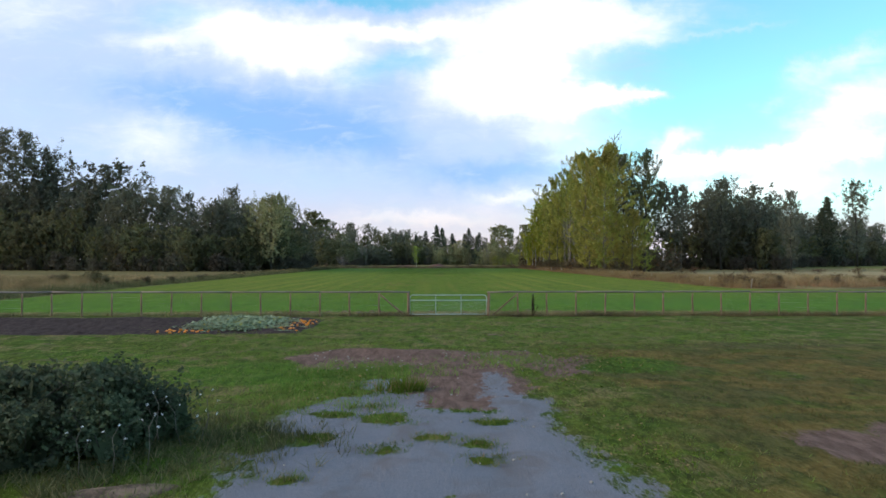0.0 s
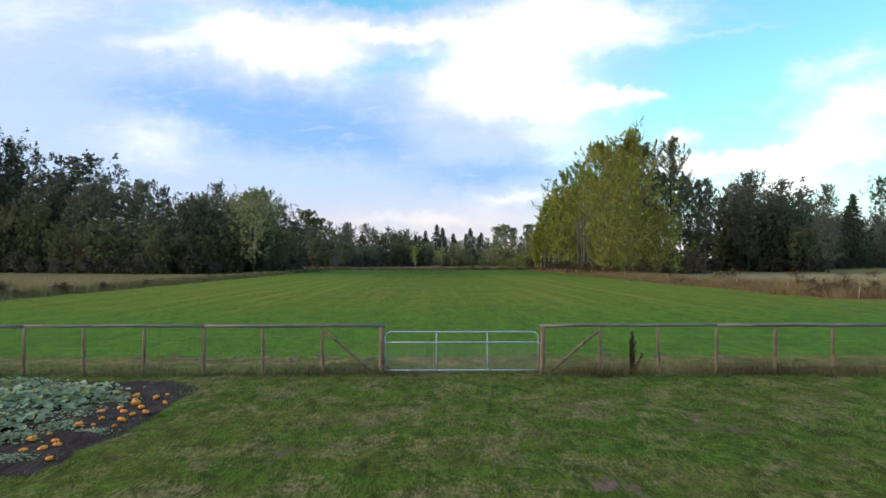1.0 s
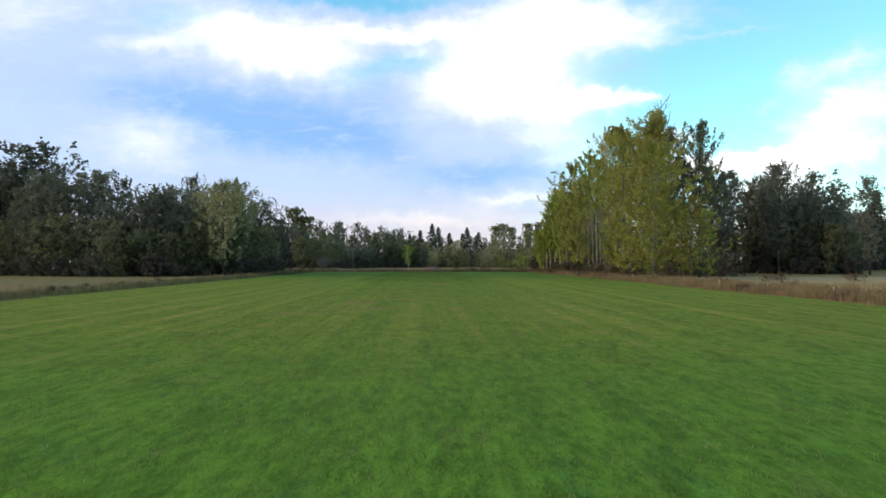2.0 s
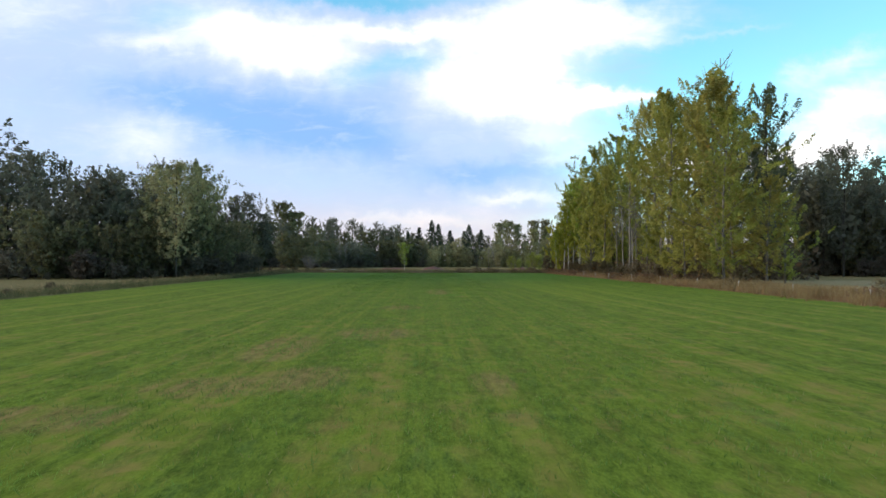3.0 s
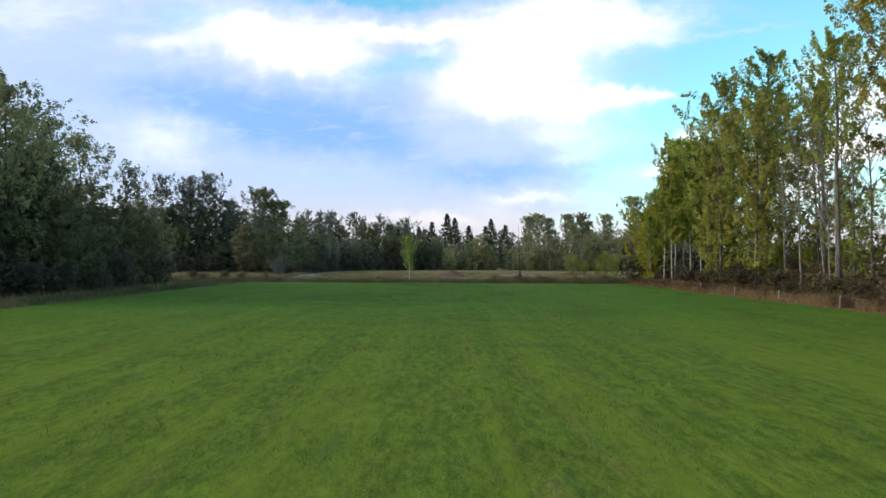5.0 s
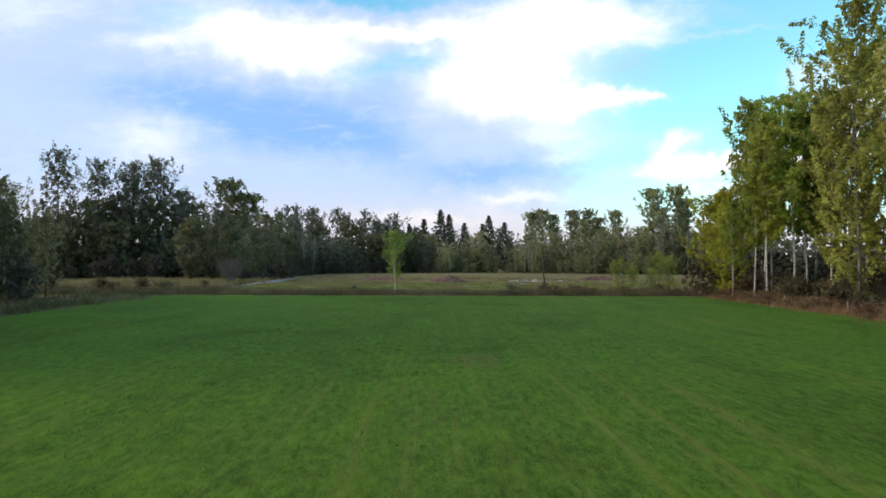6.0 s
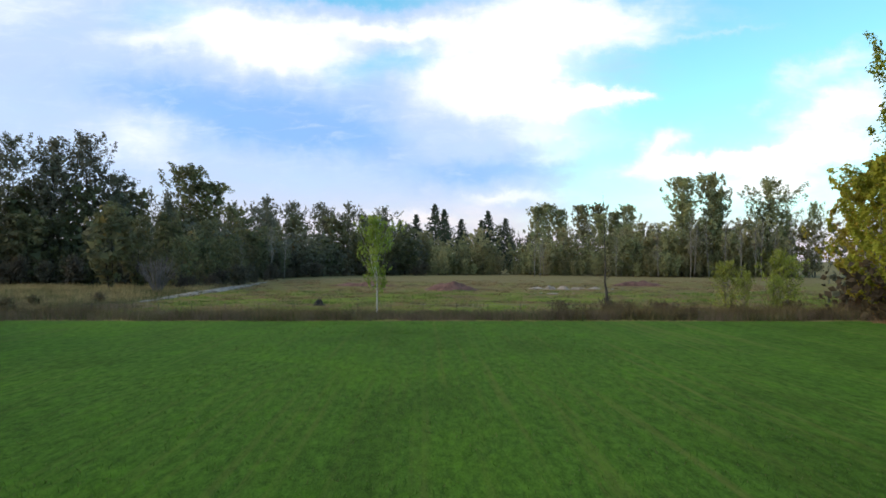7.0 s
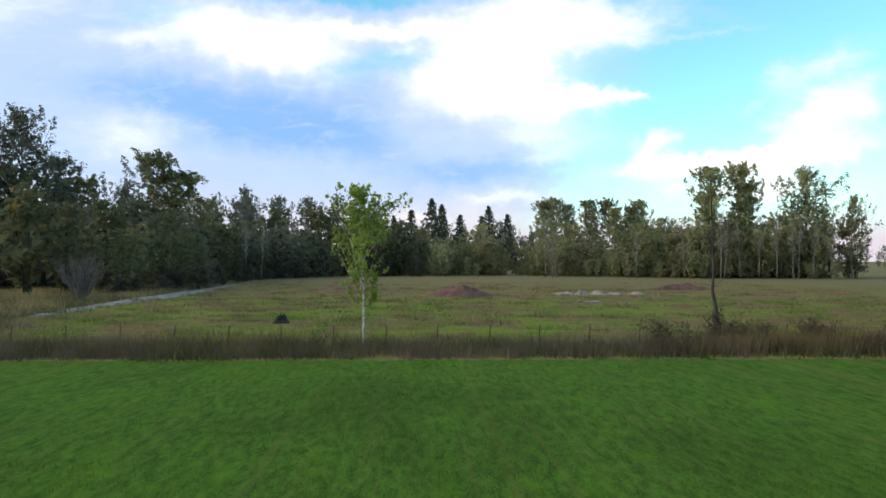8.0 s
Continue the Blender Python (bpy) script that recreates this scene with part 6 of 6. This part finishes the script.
def bank():
    """A long grey earth bank along the ditch."""
    n, m = 60, 7
    verts, faces = [], []
    for j in range(n):
        t = j / (n - 1)
        y = 309 + 78 * t
        x = -37.3 - 2.2 * max(0.0, t - 0.55) / 0.45 + 0.8 * noise.noise(Vector((t * 9, 0, 2)))
        h = (0.04 + 0.42 * math.sin(min(t * 4.4, 3.14) ) ** 0.8) * (0.75 + 0.5 * noise.noise(Vector((t * 22, 1, 0))))
        w = 0.5 + 1.25 * math.sin(t * 3.1) + 0.5 * noise.noise(Vector((t * 11, 4, 0)))
        for k in range(m):
            s = k / (m - 1) * 2 - 1
            verts.append((x + s * w, y, max(-0.05, h * (1 - s * s) + 0.14 * noise.noise(Vector((s * 4, t * 60, 7))) - (0.06 if abs(s) == 1 else 0))))
    for j in range(n - 1):
        for k in range(m - 1):
            a = j * m + k
            faces.append([a, a + 1, a + m + 1, a + m])
    thing("earth_bank", "long pale grey earth bank beside a ditch", "bank", me=mesh_of("earth_bank", verts, faces, M_BANK, True))


bank()


def stone(seed):
    bm = bmesh.new()
    bmesh.ops.create_icosphere(bm, subdivisions=2, radius=0.5)
    for v in bm.verts:
        v.co *= 1 + 0.45 * noise.noise(v.co * 2.2 + Vector((seed * 5.0, 0, 0)))
        v.co.z = max(v.co.z * 0.7, -0.2)
    me = bpy.data.meshes.new("stone")
    bm.to_mesh(me)
    bm.free()
    me.materials.append(M_ROCK)
    return me


stones = [stone(k) for k in range(4)]
for k in range(16):
    cx, cy, sx, sy = ((22, 347, 3.5, 0.8), (18, 331, 1.6, 0.6), (30, 350, 4.0, 1.5))[k % 3]
    ob = thing("stone", "pale broken stone in a rubble heap", "stone", "rubble stones", me=stones[k % 4])
    s = rng.uniform(0.2, 0.55)
    ob.matrix_basis = Matrix.Translation((rng.gauss(cx, sx), rng.gauss(cy, sy), 0.14 * s)) @ Matrix.Rotation(rng.uniform(0, 6.28), 4, "Z") @ Matrix.Diagonal((s, s * 0.8, s * 0.75, 1))
pebble_rng = np.random.default_rng(3)
for k in range(110):
    ob = thing("pebble", "small pale stone lying on the drive", "stone", "drive pebbles", me=stones[k % 4])
    s = pebble_rng.uniform(0.025, 0.065)
    ob.matrix_basis = Matrix.Translation((pebble_rng.uniform(-4.2, 2.2) if k < 40 else pebble_rng.uniform(-5.4, 4.4), pebble_rng.uniform(9.0, 20.0) if k < 40 else pebble_rng.uniform(20.5, 25.6), 0.2 * s + (0.10 if k >= 40 else 0.02))) @ Matrix.Rotation(k * 1.7, 4, "Z") @ Matrix.Diagonal((s, s, s, 1))


# ---- single plants and dead wood ----
def dock():
    """Tall dead dock stems, thick with dark seeds."""
    r = np.random.default_rng(4)
    root = thing("dock_plant", "tall dead dock plant with dark seed spikes at the fence", "plant")
    for k in range(11):
        foot = np.array([r.normal() * 0.06, r.normal() * 0.04, 0])
        tip = foot + np.array([r.normal() * 0.05 + (0.30 if k == 7 else 0), r.normal() * 0.03, r.uniform(0.95, 1.38) * (0.7 if k == 7 else 1)])
        stem = part("stem", mesh_of("dock_stem", *tube([foot, (foot + tip) / 2 + r.normal(size=3) * 0.02, tip], [0.010, 0.008, 0.003], 5), M_DOCK, True), root)
        t = r.uniform(0.25, 1.0, 90)[:, None]
        c = foot * (1 - t) + tip * t + r.normal(size=(90, 3)) * np.array([0.022, 0.022, 0.02])
        tagged(part("seed_spike", mesh_of("dock_seeds", *leaf_quads(r, c, 0.038, 0.7), M_DOCK), stem), kind="stuff")
    root.location = (5.30, 42.2, 0)


def snag():
    """A dead trunk with a few twigs and an ivy-clad foot."""
    r = np.random.default_rng(12)
    root = thing("dead_tree", "leaning dead tree trunk with brown twigs and ivy foot", "tree")
    path = np.array([(0, 0, -0.2), (0.02, 0, 0.9), (-0.06, 0.05, 2.0), (-0.24, 0.1, 3.1), (-0.16, 0.1, 4.4), (-0.24, 0.1, 6.4), (-0.30, 0.1, 9.2), (-0.42, 0.1, 12.2)])
    part("trunk", mesh_of("snag_trunk", *tube(path, [0.26, 0.18, 0.14, 0.10, 0.07, 0.045, 0.028, 0.010], 9), M_DARKBARK, True), root)
    twigs = []
    for k in range(60):
        z = r.uniform(3.2, 7.4)
        b = np.array([np.interp(z, path[:, 2], path[:, i]) for i in range(3)])
        a, l = r.uniform(0, 6.283), r.uniform(0.5, 1.5)
        twigs.append(tube([b, b + np.array([math.cos(a), math.sin(a), 0.5]) * l * 0.5, b + np.array([math.cos(a), math.sin(a), 0.9]) * l], [0.012, 0.008, 0.003], 3))
    tagged(part("twig_work", mesh_of("snag_twigs", *joined(twigs), M_DARKBARK), root), kind="stuff")
    c = np.c_[r.normal(size=(500, 2)) * 0.26, np.abs(r.normal(size=500)) * 0.85]
    part("ivy", mesh_of("snag_ivy", *leaf_quads(r, c, 0.17, 0.8), M_SHRUB), root, "dark ivy round the foot")
    side = [(0.0, 0, 0.5), (-0.5, 0.1, 0.9), (-0.95, 0.1, 1.5)]
    part("broken_limb", mesh_of("snag_limb", *tube(side, [0.07, 0.05, 0.03], 6), M_DARKBARK, True), root)
    root.location = (16.0, 293.3, 0)


def bare_bush():
    """A leafless grey bush: a fan of thin forking stems."""
    r = np.random.default_rng(15)
    root = thing("bare_bush", "leafless pale grey bush before the dark woods", "bush")
    for k in range(26):
        a, lean = r.uniform(0, 6.283), r.uniform(0.1, 0.75)
        h = r.uniform(4.5, 7.6)
        d = np.array([math.cos(a) * lean, math.sin(a) * lean * 0.6, 1.0])
        foot = np.array([math.cos(a), math.sin(a), 0]) * 0.5
        pieces = [tube([foot, foot + d * h * 0.45, foot + d * h * np.array([0.85, 0.85, 0.8]), foot + d * h * np.array([1.0, 1.0, 0.95])], [0.09, 0.06, 0.035, 0.012], 4)]
        for q in range(11):
            s = r.uniform(0.3, 0.9)
            b = foot + d * h * s * np.array([1, 1, 0.98])
            e = b + (d + r.normal(size=3) * 0.5) * r.uniform(0.7, 1.9)
            pieces.append(tube([b, (b + e) / 2 + r.normal(size=3) * 0.08, e], [0.035, 0.022, 0.008], 3))
        part("stem", mesh_of("bare_stem", *joined(pieces), M_TWIG), root)
    root.location, root.scale = (-43.8, 331.5, 0), (0.82, 0.82, 0.82)


def bare_tree(seed):
    """A tall leafless tree: pale stem and thin rising branches."""
    r = np.random.default_rng(seed)
    root = thing("bare_tree", "tall leafless tree with a thin pale stem", "tree", "bare trees")
    s = np.linspace(0, 1, 7)
    path = np.c_[np.cumsum(r.normal(size=(7, 2)) * 0.16, axis=0) * s[:, None], s * 14.0]
    path[0, 2] = -0.2
    part("trunk", mesh_of("bare_trunk", *tube(path, 0.115 * (1 - 0.85 * s) + 0.012, 6), M_PALEBARK, True), root)
    twigs = []
    for k in range(34):
        z = 14.0 * (0.35 + 0.62 * (k + r.uniform()) / 34)
        b = np.array([np.interp(z, path[:, 2], path[:, i]) for i in range(3)])
        a, l = k * 2.4 + r.uniform(-0.5, 0.5), r.uniform(0.8, 2.6) * (1.25 - z / 16)
        d = np.array([math.cos(a), math.sin(a), r.uniform(0.8, 1.7)])
        m = b + d * l * 0.5 + r.normal(size=3) * 0.08
        twigs.append(tube([b, m, b + d * l + np.array([0, 0, 0.3 * l])], [0.045, 0.028, 0.010], 3))
        for q in range(2):
            e = m + (d + r.normal(size=3) * 0.6) * l * 0.4
            twigs.append(tube([m, (m + e) / 2 + r.normal(size=3) * 0.04, e], [0.022, 0.015, 0.007], 3))
    tagged(part("branch_work", mesh_of("bare_branches", *joined(twigs), M_PALEBARK), root), kind="stuff")
    return root


bare_forms = [bare_tree(201), bare_tree(202), bare_tree(203)]
bare_spots = ((34.7, 438, 11), (81.9, 436, 19), (83.4, 437, 17), (93.4, 437, 18), (88.5, 438, 17), (103.2, 437, 17), (105.4, 438, 18), (98.0, 436, 19),
              (114.3, 437, 18), (109.0, 437, 17), (33.2, 440, 14), (36.5, 441, 13), (72.0, 437, 14), (60.5, 444, 13), (121.0, 438, 14), (-41.3, 402, 14), (-40.2, 412, 13), (-43.5, 380, 9),
              (47.8, 246, 19), (48.6, 243, 22), (50.0, 240, 20), (51.6, 243, 24), (52.8, 238, 21), (49.0, 237, 17), (50.8, 194.5, 40), (55, 246, 22), (57, 241, 25))
for k, (x, y, h) in enumerate(bare_spots):
    m = Matrix.Translation((x, y, 0)) @ Matrix.Rotation(k * 1.9, 4, "Z") @ Matrix.Rotation(0.05 * math.sin(k * 2.7), 4, "X") @ Matrix.Diagonal((h / 15, h / 15, h / 14, 1))
    if k < 3:
        bare_forms[k].matrix_basis = m
        bare_forms[k]["scale_of"] = h
    else:
        h0 = bare_forms[k % 3]["scale_of"]
        copy_thing(bare_forms[k % 3], m @ Matrix.Diagonal((15 / h0, 15 / h0, 14 / h0, 1)))


dock()
snag()
bare_bush()
lump("charred_stump", "black charred stump lying in the pasture", "stump", -14.8, 303.6, 1.4, 0.9, 0.62, M_STUMP, 9, 0.3, 0.5)


# ---- stock fences of the pasture and meadow ----
def wire_fence(label, line, step, height, radius, mat):
    root = thing("stock_fence", label, "fence")
    post = mesh_of("stake", *straight((0, 0, -0.2), (0, 0, height), radius, radius * 0.9, 6, 0.004, 2), mat, True)
    r = random.Random(8)
    for (ax, ay), (bx, by) in zip(line, line[1:]):
        length = math.hypot(bx - ax, by - ay)
        n = round(length / step)
        for k in range(n + 1):
            t = k / n
            p = part("stake", post, root)
            p.location = (ax + (bx - ax) * t, ay + (by - ay) * t, 0)
            p.rotation_euler = (r.gauss(0, 0.04), r.gauss(0, 0.04), 0)
        for z in (0.4, 0.75, 1.02):
            part("wire", mesh_of("strand", *straight((ax, ay, z), (bx, by, z), 0.003, sides=3), M_WIRE), root)


wire_fence("thin stock fence with dark stakes along the pasture", [(-34, 289.5), (44, 290.5)], 3.1, 1.15, 0.035, M_DARKBARK)
wire_fence("stock fence with pale stakes beside the tall trees", [(39.0, 84), (38.4, 172), (37.2, 215), (38.5, 276)], 13.0, 1.2, 0.04, M_PALE)

# grass tufts standing in the gravel
tufts = np.array([(-1.75, 17.9, 0), (-2.2, 14.8, 0), (-1.1, 13.0, 0), (-2.0, 12.2, 0), (0.2, 14.4, 0), (-0.2, 12.6, 0), (-0.2, 11.5, 0), (-3.5, 10.4, 0), (-3.4, 15.1, 0), (-3.4, 13.1, 0), (-2.6, 16.0, 0), (-1.9, 14.2, 0)])
tr = np.random.default_rng(6)
for k, c in enumerate(tufts):
    spots = c + np.c_[tr.normal(size=(60, 2)) * np.array([0.30, 0.20]), np.zeros(60)]
    v, f = blades(60 + k, spots, 0.40 if k == 0 else 0.085, 8, 0.05, 0.020 if k == 0 else 0.006, 0.55)
    tagged(new("grass_tuft", mesh_of("grass_tuft", v, f, M_GRASS)), "green grass tuft growing in the gravel drive", "grass", "drive tufts", "stuff")

# broad-leaved weeds in the thin turf beside the drive
wr = np.random.default_rng(17)
c = np.vstack([np.c_[wr.normal(cx, sx, n), wr.normal(cy, sy, n), np.full(n, 0.02)] for cx, cy, sx, sy, n in
               ((3.4, 24.6, 1.3, 1.3, 200), (4.8, 23.0, 1.2, 1.2, 200), (-3.6, 18.6, 0.7, 0.9, 140), (2.6, 19.5, 0.6, 1.2, 120), (3.0, 12.0, 0.5, 1.5, 120))])
c = np.repeat(c, 4, axis=0) + np.c_[wr.normal(size=(4 * len(c), 2)) * 0.05, np.abs(wr.normal(size=4 * len(c))) * 0.03]
v, f = leaf_quads(wr, c, 0.070, 0.5, np.tile(np.array([[0, 0, 1.0]]), (len(c), 1)), 0.5)
tagged(new("lawn_weeds", mesh_of("lawn_weeds", v, f, M_GRASS)), "low broad-leaved weeds in thin turf", "weeds", kind="stuff")
